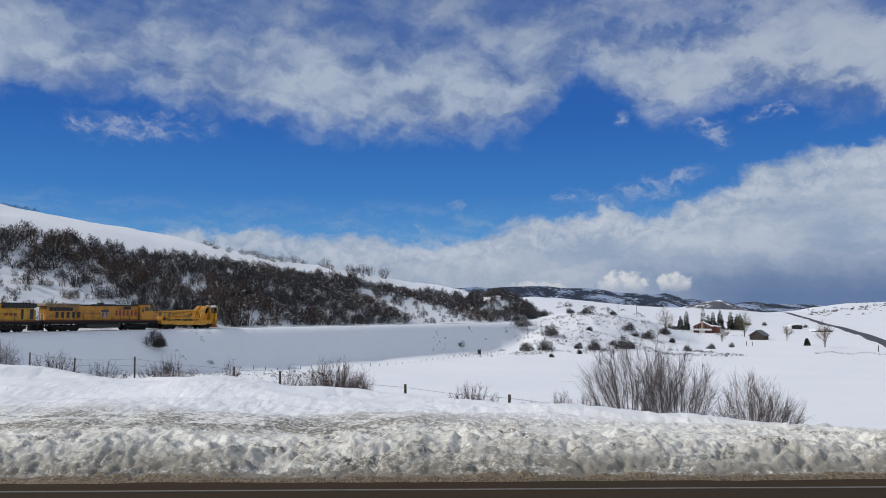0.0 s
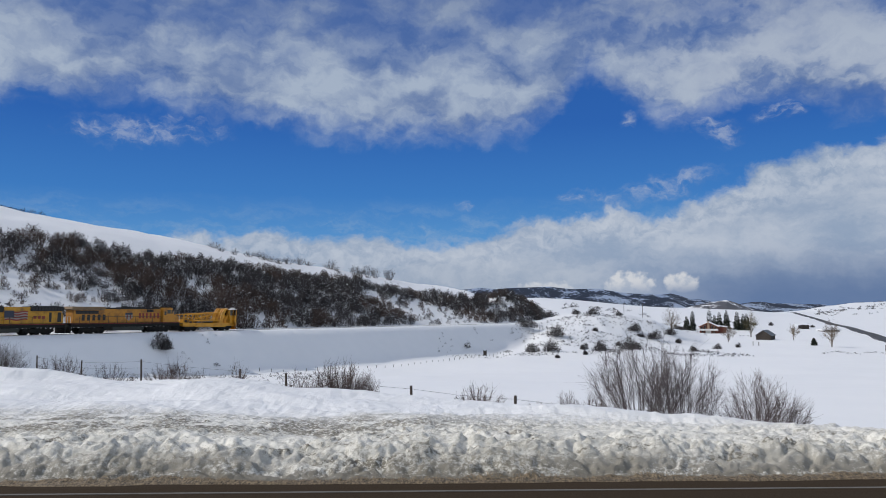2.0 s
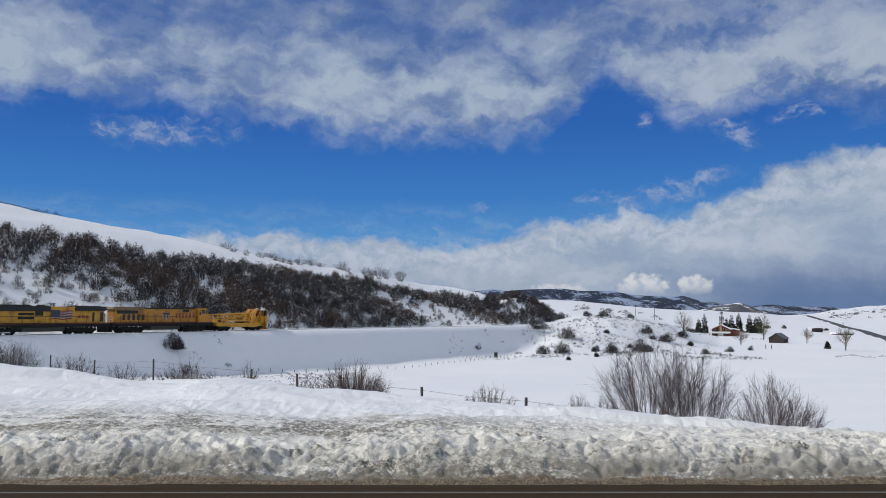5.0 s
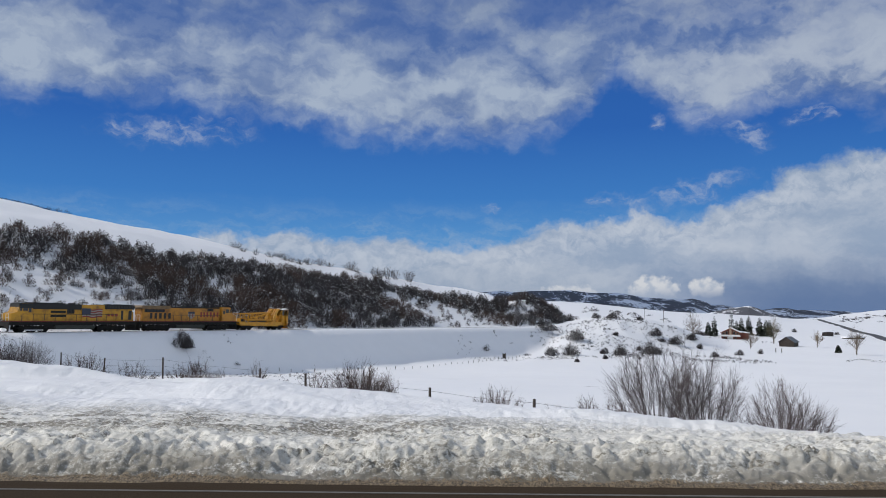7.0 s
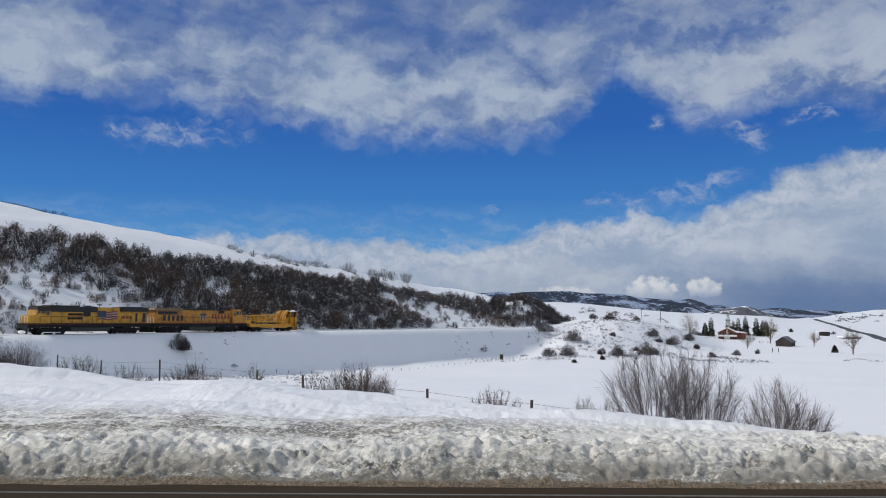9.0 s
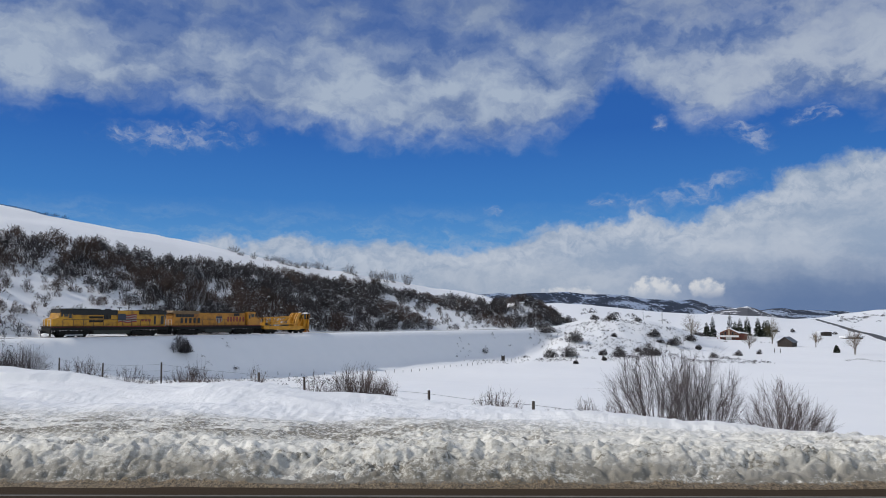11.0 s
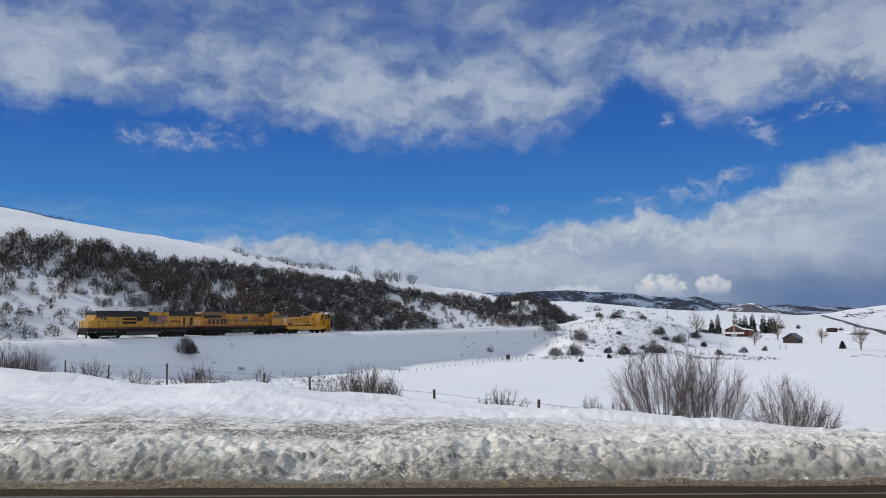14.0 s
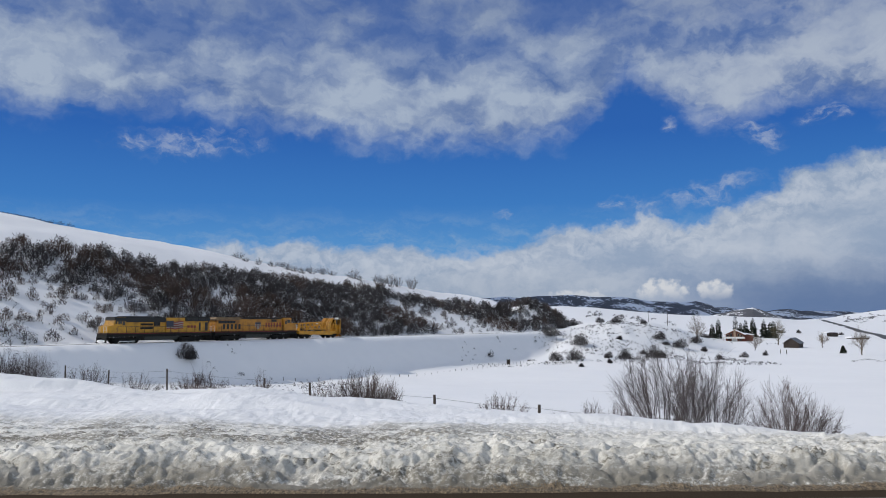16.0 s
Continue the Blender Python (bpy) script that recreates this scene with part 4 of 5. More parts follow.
    for a, b in ((4.2, 4.95), (5.05, 5.8)):
        for y in (-1.3, 1.28):
            part("window", boxes((a, b, y, y + 0.02, 2.97, 4.1)), GLASS, cab)
    part("window", boxes((5.84, 5.86, -1.2, 1.2, 2.97, 4.1)), GLASS, cab)
    part("handrail", tube(tube(bmesh.new(), (4.2, -1.45, 1.2), (4.2, -1.45, 2.9), 0.04), (4.2, -1.45, 2.9), (5.7, -1.45, 2.9), 0.04), PLOUGH, cab)
    # nose plough: two swept plates meeting at the middle, curved in section
    for sgn in (-1, 1):
        bm = bmesh.new()
        prof = [(6.9, 0.2), (6.35, 0.8), (6.1, 1.7), (6.15, 2.6), (6.45, 3.5), (6.75, 3.95)]
        rows = []
        for q in range(5):
            y = sgn * (0.05 + q * 0.42)
            rows.append([bm.verts.new((x - q * 0.28, y, z + (0.12 * q if z > 3 else 0))) for x, z in prof])
        for a, b in zip(rows, rows[1:]):
            for i in range(len(prof) - 1):
                bm.faces.new((a[i], a[i + 1], b[i + 1], b[i]))
        bmesh.ops.solidify(bm, geom=list(bm.faces), thickness=0.07)
        bmesh.ops.recalc_face_normals(bm, faces=bm.faces)
        part("plough_plate", bm, PLOUGH, car, "tall curved yellow plough plate")
    bm = bmesh.new()
    for y in (-0.9, 0.9):
        tube(bm, (4.4, y, 1.6), (5.9, y, 3.3), 0.10)
        tube(bm, (4.4, y, 3.0), (5.9, y, 1.6), 0.10)
        tube(bm, (4.5, y, 1.4), (6.0, y, 1.2), 0.12)
    part("plough_brace", bm, PLOUGH, car)
    part("headlight", tube(tube(bmesh.new(), (5.8, -0.5, 4.4), (6.05, -0.5, 4.4), 0.14, sides=12), (5.85, -0.5, 4.2), (5.85, -0.5, 4.4), 0.05), WHITE, car, "white lamp on the cab front")
    for y in (-1.1, 0.4):
        part("marker_board", boxes((5.0, 5.1, y, y + 0.7, 4.24, 4.5), bevel=0.02), WHITE, car, "small white board")
    truck(car, -5.0, (-0.9, 0.9))
    truck(car, 3.2, (-0.9, 0.9))
    coupler(car, -7.4, -1)
    return car


TRAIN = [(spreader("yellow snow spreader with tall plough leading the train"), -7.5),
         (hood_loco_b("faded orange-yellow diesel locomotive with dark roof"), -15.0 - 11.15),
         (hood_loco_a("yellow diesel locomotive with painted flag and dark flared roof"), -15.0 - 22.3 - 11.15)]


def train_pose(t, offset):
    """Where a vehicle stands at t seconds; the train rolls on at a walking pace."""
    s = 7.08 + 1.70 * t + offset
    return pose(TRACK_O[0] + TC * s, TRACK_O[1] + TS * s, float(rail_z(s)), 0, math.degrees(-math.atan(GRADE)), TRACK_DEG)


# ---- track ----
def build_track():
    track = thing("railway_track", pose(TRACK_O[0], TRACK_O[1], float(rail_z(0)), 0, math.degrees(-math.atan(GRADE)), TRACK_DEG),
                  "snow-covered railway track with rail heads showing", "track", kind="structure")
    for y in (-0.755, 0.755):
        bm = bmesh.new()
        prism(bm, [(-150, -0.14), (160, -0.14), (160, -0.03), (-150, -0.03)], y - 0.018, y + 0.018)
        box(bm, -150, 160, y - 0.036, y + 0.036, -0.03, 0.0)
        part("rail", bm, STEEL, track)


build_track()


# ---- bushes and trees as single things ----
def branchy(rng, h, w, stems, thick, trunk=0.0, fine=1.0):
    """Stems and twigs of a leafless bush as two lists of (points, radius at base, radius at tip)."""
    main, small = [], []
    for i in range(stems):
        a, q = rng.uniform(0, 2 * np.pi), np.sqrt(rng.uniform(0.0, 1))
        out = np.array([np.cos(a), np.sin(a), 0])
        reach, top = q * w * 0.5, h * (1 - 0.46 * q * q) * rng.uniform(0.70, 1.04)
        base = out * q * w * 0.21 * (trunk == 0) + np.array([0, 0, trunk * h * rng.uniform(0.2, 2.6)])
        top = top - base[2]
        bend = rng.normal(0, 0.05, 3) * h
        pts = []
        for k in range(6):
            t = k / 5
            p = base + out * reach * (0.95 * t - 0.14 * t * t) + np.array([0, 0, top * (t ** 0.9)]) + bend * math.sin(t * 3) * 0.6
            pts.append(p + rng.normal(0, 0.012, 3) * h * (k > 0))
        main.append((pts, thick * rng.uniform(0.7, 1.2), thick * 0.22))
        for j in range(int(11 * fine)):
            t = rng.uniform(0.12, 1.0) ** 0.65 * 0.98
            k = min(int(t * 5), 4)
            p = pts[k] + (pts[k + 1] - pts[k]) * (t * 5 - k)
            d = pts[k + 1] - pts[k]
            d = d / np.linalg.norm(d) + rng.normal(0, 0.42, 3) + out * 0.20
            d[2] = abs(d[2]) + 0.15
            d = d / np.linalg.norm(d) * h * rng.uniform(0.10, 0.30) * (1.1 - 0.5 * t)
            q1 = p + d * 0.55 + rng.normal(0, 0.012, 3) * h
            small.append(([p, q1, p + d + np.array([0, 0, 0.03 * h])], thick * 0.25, thick * 0.11))
            if rng.uniform() < 0.6:
                e = d * rng.uniform(0.4, 0.7) + rng.normal(0, 0.06, 3) * h
                small.append(([q1, q1 + e * 0.5, q1 + e], thick * 0.18, thick * 0.10))
    return main, small


def sticks(name, rods, material, parent, label=""):
    """Three-sided tapering rods along point lists, as one mesh."""
    V, F, base = [], [], 0
    for n in sorted({len(r[0]) for r in rods}):
        P = np.array([r[0] for r in rods if len(r[0]) == n], dtype=float)
        R = np.array([r[1:] for r in rods if len(r[0]) == n], dtype=float)
        axis = P[:, -1] - P[:, 0]
        axis = axis / (np.linalg.norm(axis, axis=1, keepdims=True) + 1e-9)
        side = np.cross(axis, (0.31, 0.87, 0.38))
        side = side / (np.linalg.norm(side, axis=1, keepdims=True) + 1e-9)
        other = np.cross(axis, side)
        t = np.linspace(0, 1, n)
        rad = R[:, :1] + (R[:, 1:] - R[:, :1]) * t
        ring = [P + (side * c + other * q)[:, None, :] * rad[:, :, None] for c, q in ((1, 0), (-0.5, 0.866), (-0.5, -0.866))]
        V.append(np.stack(ring, 2).reshape(-1, 3))
        b, i, j = np.meshgrid(np.arange(len(P)) * n * 3, np.arange(n - 1) * 3, np.arange(3), indexing="ij")
        a, a2 = b + i + j + base, b + i + (j + 1) % 3 + base
        F.append(np.stack([a, a2, a2 + 3, a + 3], -1).reshape(-1, 4))
        base += len(P) * n * 3
    return mesh_object(name, np.concatenate(V).tolist(), np.concatenate(F).tolist(), material, parent, label)


def bush(x, y, h, w, stems, thick, material, label, seed, group="", fine=1.0, sink=0.08, name="bush"):
    rng = np.random.default_rng(seed)
    ob = thing(name, pose(x, y, gz(x, y) - sink), label, "bush", group)
    if y > 100 and group != "bushes on the crest":   # far off: a dense rounded crown of short twigs
        V, F = [], []
        for q in range(3):
            hq = (h + sink) * (1.0, 0.82, 0.66)[q] * rng.uniform(0.9, 1.1)
            v, f = fan(rng, hq, w * (1.0, 0.9, 0.85)[q], stems * 9, thick * 0.80)
            a = rng.uniform(0, 6.283)
            v = v + np.array((math.cos(a), 0.7 * math.sin(a), 0)) * w * (0.08, 0.28, 0.34)[q]
            F += [tuple(i + 4 * stems * 9 * q for i in g) for g in f]
            V += v.tolist()
        tagged(mesh_object("branchwork", V, F, material, ob), kind="stuff")
        return ob
    main, small = branchy(rng, h + sink, w, stems, thick, 0, fine)
    tagged(sticks("branchwork", main, material, ob), kind="stuff")
    tagged(sticks("twigwork", small, material, ob), kind="stuff")
    return ob


GREY_WILLOW = make_twig("grey_willow", (0.060, 0.050, 0.052, 1), (0.19, 0.155, 0.150, 1))

# by the road fence: x, y, height, width, stems
for i, (x, y, h, w, n) in enumerate(((6.2, 23.0, 2.85, 2.9, 62), (7.35, 22.6, 2.75, 2.2, 42), (8.52, 20.0, 2.05, 1.75, 50))):
    bush(x, y, h, w, n, 0.0135, GREY_WILLOW, ("large", "tall", "rounded")[i] + " leafless grey-brown willow bush in snow", 300 + i, "willows by the fence", 2.6)
for i, (x, y, h, w, n) in enumerate(((-24.1, 44, 2.5, 2.4, 56), (-26.0, 45, 2.5, 2.2, 46), (-19.8, 42, 2.0, 2.2, 26), (-16.8, 41, 1.45, 2.6, 30), (-12.6, 38, 1.60, 2.8, 34), (-12.0, 37, 2.15, 0.8, 8),
                                     (-8.6, 35, 1.9, 0.7, 9), (-5.8, 34, 1.5, 1.5, 12), (-3.4, 30, 2.05, 2.4, 80), (-2.9, 29.6, 1.6, 1.6, 30), (1.7, 28, 1.35, 1.6, 28), (3.6, 26, 0.95, 1.0, 14),
                                     (4.4, 25, 1.3, 0.8, 14), (5.2, 24.6, 1.4, 0.9, 16), (9.2, 18, 0.62, 0.7, 10), (-10.9, 37.5, 1.35, 1.6, 18))):
    bush(x, y, h, w, int(n * 2.0), 0.016, WILLOW if i % 3 else GREY_WILLOW, "small leafless brown bush beside the wire fence" if h < 1.7 else "leafless brown bush behind the snow bank", 320 + i, "bushes along the fence")


# ---- wire fence along the road ----
WOOD = painted("weathered_post", (0.07, 0.055, 0.045, 1), 0.85, 0, 0.4, 6.0)
WIRE = painted("old_wire", (0.10, 0.095, 0.09, 1), 0.6, 0.3, 0.3, 8.0)


def wire_fence():
    spots = ((-28.0, 56.0), (-22.4, 50.4), (-16.3, 44.3), (-9.0, 37.0), (-6.3, 34.3), (-0.7, 28.7), (2.7, 25.3), (6.3, 21.8), (9.7, 18.3), (13.0, 15.2))
    fence = thing("wire_fence", Matrix(), "old wire fence with dark weathered posts in snow", "fence")
    rng = random.Random(8)
    tops = []
    for x, y in spots:
        z = gz(x, y)
        top = -1.28 - (0.45 if y > 48 else 0)
        bm = bmesh.new()
        lean = rng.uniform(-0.04, 0.04)
        tube(bm, (x, y, z - 0.3), (x + lean, y, top), 0.055, 0.048, 8)
        part("post", bm, WOOD, fence)
        tops.append(Vector((x + lean, y, top)))
    for drop in (0.12, 0.48, 0.85):
        rods = []
        for a, b in zip(tops, tops[1:]):
            m = (a + b) / 2 - Vector((0, 0, drop + 0.05))
            rods.append(([tuple(a - Vector((0, 0, drop))), tuple(m), tuple(b - Vector((0, 0, drop)))], 0.006, 0.006))
        sticks("wire", rods, WIRE, fence)


wire_fence()


def far_fence():
    """Low snowed-in fence along the foot of the railway bank."""
    fence = thing("field_fence", Matrix(), "row of short fence posts at the foot of the railway bank", "fence")
    pts = np.array(((-36.0, 144.0), (-29.5, 150.2), (-17.7, 160.6), (-6.5, 173.0), (6.8, 194.4), (15.1, 212.0), (22.5, 226.0)))
    seg = np.r_[0, np.cumsum(np.hypot(*np.diff(pts, axis=0).T))]
    bm = tube(bmesh.new(), (0, 0, -0.3), (0, 0, 0.72), 0.06, 0.055, 6)
    first = part("post", bm, WOOD, fence)
    rng = random.Random(3)
    for i, q in enumerate(np.arange(0, seg[-1], 2.6)):
        x, y = np.interp(q, seg, pts[:, 0]), np.interp(q, seg, pts[:, 1])
        ob = first if i == 0 else new("post", first.data)
        ob.parent = fence
        ob.matrix_local = pose(x, y, gz(x, y) - rng.uniform(0, 0.35), rng.uniform(-5, 5), rng.uniform(-5, 5), 0)
    bm = boxes((14.3, 15.2, 211.2, 211.4, -11.6, -10.4), (14.3, 14.5, 211.1, 211.5, -12.2, -10.2), (15.0, 15.2, 211.1, 211.5, -12.2, -10.2))
    part("brace_panel", bm, WOOD, fence, "dark braced corner panel")


far_fence()

# ---- single bushes on the railway bank and on the knoll ----
for i, (x, y, h, w) in enumerate(((-46.9, 136.0, 3.5, 3.2), (-42.9, 133.0, 2.6, 1.8), (-38.9, 141.6, 0.9, 1.5), (10.2, 213.0, 2.2, 2.2), (22.3, 222.9, 1.0, 2.3))):
    bush(x, y, h, w, (70, 12, 8, 14, 10)[i], (0.05, 0.035, 0.04, 0.05, 0.05)[i], DARK_BRUSH, "dark dense bush on the snowy railway bank" if i == 0 else "thin weedy bush on the railway bank", 360 + i, "bushes on the bank")
for i, (x, y, h, w) in enumerate(((30.8, 252.0, 4.5, 6.4), (40.5, 296.0, 4.4, 4.2), (38.3, 236.1, 4.9, 5.3), (27.7, 211.4, 3.5, 3.5), (32.0, 209.4, 3.7, 4.7), (53.3, 285.0, 2.7, 3.1), (59.6, 285.0, 3.1, 4.3),
                                  (69.5, 285.0, 1.9, 2.7), (69.1, 262.1, 3.9, 4.3), (69.6, 256.7, 1.7, 2.7), (74.5, 256.3, 3.8, 5.3), (84.5, 271.4, 4.0, 4.4), (82.7, 257.7, 2.3, 2.3), (53.0, 248.6, 1.7, 2.2),
                                  (42.5, 213.8, 2.2, 2.2), (39.7, 200.7, 1.5, 1.5), (45.8, 210.8, 3.8, 4.1), (57.0, 234.8, 1.7, 2.1), (55.8, 220.2, 4.3, 4.9), (59.4, 224.6, 2.5, 3.0), (31.7, 194.6, 1.2, 1.4))):
    bush(x, y, h, w, int(26 + 9 * w), 0.05, DARK_BRUSH, "dark leafless bush on the snowy slope" if h > 2 else "small dark bush on the snowy slope", 380 + i, "bushes on the slope", 0.8)
for i, (x, y, h, w) in enumerate(((118.4, 442.3, 2.6, 4.0), (111.2, 367.3, 2.2, 3.3), (78.0, 231.7, 2.1, 2.8), (90.3, 243.3, 2.2, 2.9), (100.0, 251.2, 1.9, 1.9), (207.6, 470.3, 3.2, 3.5), (196.0, 470.0, 2.6, 6.0), (150.0, 400.0, 2.5, 5.0),
                                  (120.0, 372.0, 2.4, 6.5), (112.0, 355.0, 2.6, 6.0), (225.0, 455.0, 2.0, 4.0))):
    bush(x, y, h, w, int(16 + 6 * w), 0.055, DARK_BRUSH, "small dark bush in the snowy valley", 420 + i, "bushes in the valley", 0.7)

# brush along the skyline
SKYLINE = ((-74.4, 267.6, 1.9, 3.5), (-68.0, 253.1, 1.3, 2.2), (-63.4, 251.7, 1.8, 1.8), (-59.4, 254.8, 1.9, 2.6), (-62.6, 282.1, 2.1, 2.9), (-54.7, 255.5, 1.9, 2.6), (-52.2, 254.3, 1.7, 2.6), (-49.4, 253.9, 1.7, 2.2),
           (-47.4, 258.4, 2.3, 3.0), (-46.1, 272.5, 2.4, 3.2), (-44.1, 281.3, 1.6, 2.9), (-36.3, 281.6, 2.9, 4.1), (-34.2, 280.8, 1.6, 2.0), (-27.3, 279.5, 3.7, 2.9), (-25.4, 284.8, 3.7, 2.9), (-23.6, 294.4, 4.3, 3.0),
           (-21.7, 306.2, 4.0, 3.1), (-16.5, 309.7, 4.5, 4.1))
for i, (x, y, h, w) in enumerate(SKYLINE):
    bush(x, y, h * 1.15, w * 1.25, int(12 + 5 * w), 0.055, BRUSH, "grey leafless bush on the hill's snowy crest", 450 + i, "bushes on the crest", 1.0)


def weeds():
    """Dry stalks poking through the snow of the field, the knoll and the bank."""
    rng = np.random.default_rng(77)
    rows = []
    for x0, x1, y0, y1, n, h in ((-45, -14, 112, 152, 260, 0.5), (24, 84, 200, 290, 2600, 0.6), (2, 32, 200, 228, 260, 0.5), (-100, -56, 112, 165, 700, 0.5), (60, 150, 340, 480, 150, 0.9)):
        x, y = rng.uniform(x0, x1, n), rng.uniform(y0, y1, n)
        ok = (fbm(x / 12, y / 12, 141, 2) > -0.15) & (np.abs(uphill(x, y)) > 4.5)
        x, y = x[ok], y[ok]
        for a, b, c in zip(x, y, ground(x, y)):
            s = rng.uniform(0.5, 1.5)
            rows.append((a, b, c, h * s, h * s * 1.5))
    for a in np.arange(26.8, 33.0, 0.09):      # stubble along a ditch in the far field
        r = 247 + 4 * math.sin(a * 3) + rng.uniform(-1.5, 1.5)
        x, y = r * math.sin(radians(a)), r * math.cos(radians(a))
        if rng.uniform() < 0.7:
            rows.append((x, y, gz(x, y), rng.uniform(0.3, 0.8), rng.uniform(0.8, 1.8)))
    scatter("dry_weeds", rows, BRUSH, "dry brown weed stalks poking through snow", 5, 14, 0.26)


weeds()


def gully_brush():
    rng = np.random.default_rng(12)
    rows = []
    for i in range(150):
        a = rng.uniform(26.5, 33)
        y = 820 + (a - 26.5) * 55 + rng.normal(0, 26)
        if i % 3 == 0:
            y = rng.uniform(760, 1350)
        x = math.tan(radians(a)) * y
        rows.append((x, y, gz(x, y), rng.uniform(1.4, 3.0), rng.uniform(3, 7)))
    for i in range(24):                      # dark bushes beyond the knoll
        x, y = rng.uniform(95, 160), rng.uniform(540, 640)
        rows.append((x, y, gz(x, y), rng.uniform(2, 3.5), rng.uniform(4, 8)))
    scatter("far_brush", rows, BRUSH, "dark brush in a gully on the far snowy hill", 9, 40, 0.16)


gully_brush()


# ---- trees ----
BARK = painted("grey_bark", (0.13, 0.11, 0.095, 1), 0.85, 0, 0.4, 3.0)
NEEDLE = make_twig("dark_needles", (0.016, 0.026, 0.015, 1), (0.060, 0.075, 0.040, 1), 0.35)
PALE = make_twig("pale_twigs", (0.15, 0.12, 0.09, 1), (0.30, 0.25, 0.19, 1))
OLIVE = make_twig("olive_twigs", (0.10, 0.09, 0.045, 1), (0.22, 0.19, 0.10, 1))


def bare_tree(x, y, h, w, material, label, seed):
    rng = np.random.default_rng(seed)
    ob = thing("bare_tree", pose(x, y, gz(x, y) - 0.1), label, "tree", "bare trees in the valley")
    sticks("trunk", [([(0, 0, 0), (0.05, 0, h * 0.3), (0.0, 0.06, h * 0.62)], 0.028 * h, 0.012 * h)], BARK, ob)
    main, small = branchy(rng, h, w * 1.05, 34, 0.045, 0.16, 1.4)
    crown = sticks("crown", main + small, material, ob)
    return ob


for i, (x, y, h, w, m) in enumerate(((85.6, 274.8, 9.4, 7.4, PALE), (112.6, 292.7, 6.5, 6.5, PALE), (140.5, 299.1, 6.7, 4.9, PALE), (131.1, 252.4, 9.4, 6.0, PALE), (138.8, 334.9, 11.5, 6.0, OLIVE))):
    bare_tree(x, y, h, w, m, ("pale leafless tree standing in the snowy valley" if m is PALE else "olive-brown leafless tree beside the house"), 500 + i)


def conifer(x, y, h, w, seed):
    rng = np.random.default_rng(seed)
    ob = thing("conifer", pose(x, y, gz(x, y) - 0.1), "dark green conifer with snow on its boughs", "tree", "conifers by the house")
    sticks("trunk", [([(0, 0, 0), (0, 0, h * 0.5), (0, 0, h * 0.97)], 0.022 * h, 0.004 * h)], BARK, ob)
    V, F = [], []
    layers = 20
    for k in range(layers):
        t = k / (layers - 1)
        z, r = h * (0.10 + 0.88 * t), w * 0.54 * (1 - t) ** 0.55 * rng.uniform(0.8, 1.15) + 0.15
        for j in range(13):
            if rng.uniform() < 0.12:
                continue
            a, q = rng.uniform(0, 6.283), r * rng.uniform(0.65, 1.15)
            d, s = np.array((math.cos(a), math.sin(a), 0)), np.array((-math.sin(a), math.cos(a), 0))
            root, tip = np.array((0, 0, z)), d * q + np.array((0, 0, z - 0.30 * q))
            mid = (root + tip) / 2 + np.array((0, 0, 0.10 * q))
            wd = 0.36 * q
            b = len(V)
            V += [root, mid + s * wd, tip, mid - s * wd, mid - np.array((0, 0, 0.22 * q + 0.05))]
            F += [(b, b + 1, b + 2), (b, b + 2, b + 3), (b, b + 4, b + 1), (b + 1, b + 4, b + 2), (b + 2, b + 4, b + 3), (b + 3, b + 4, b)]
    mesh_object("crown", [tuple(v) for v in V], F, NEEDLE, ob)


for i, (x, y, h, w) in enumerate(((129.1, 390.0, 7.5, 4.2), (134.2, 396.0, 10.8, 4.4), (148.6, 412.0, 13.4, 4.2), (153.5, 418.0, 8.5, 4.4), (157.7, 422.3, 10.1, 4.8), (161.1, 420.8, 11.3, 5.2), (164.2, 414.0, 10.4, 5.0), (166.0, 406.0, 9.6, 4.8), (129.7, 261.6, 2.8, 2.3), (170.0, 420.0, 9.0, 4.6))):
    conifer(x, y, h, w, 540 + i)


# ---- buildings ----
LOG = painted("red_brown_logs", (0.15, 0.042, 0.026, 1), 0.75, 0, 0.4, 1.0)
GREYWOOD = painted("grey_barn_boards", (0.055, 0.042, 0.035, 1), 0.85, 0, 0.4, 1.5)
GREYROOF = painted("grey_metal_roof", (0.16, 0.17, 0.18, 1), 0.55, 0.3, 0.3, 0.8)
TRIM = painted("pale_trim", (0.42, 0.30, 0.20, 1), 0.6)
FASCIA = painted("brown_fascia", (0.26, 0.12, 0.06, 1), 0.6)


def gable(bm, x0, x1, y0, y1, z, peak, over=0.4, thick=0.18):
    """Two roof slabs with the ridge along y."""
    xm = (x0 + x1) / 2
    sl = (peak - z) / (xm - x0)
    prism(bm, [(x0 - over, z - over * sl), (xm, peak), (x1 + over, z - over * sl), (x1 + over, z - over * sl + thick), (xm, peak + thick * 1.2), (x0 - over, z - over * sl + thick)], y0 - over, y1 + over)
    return bm


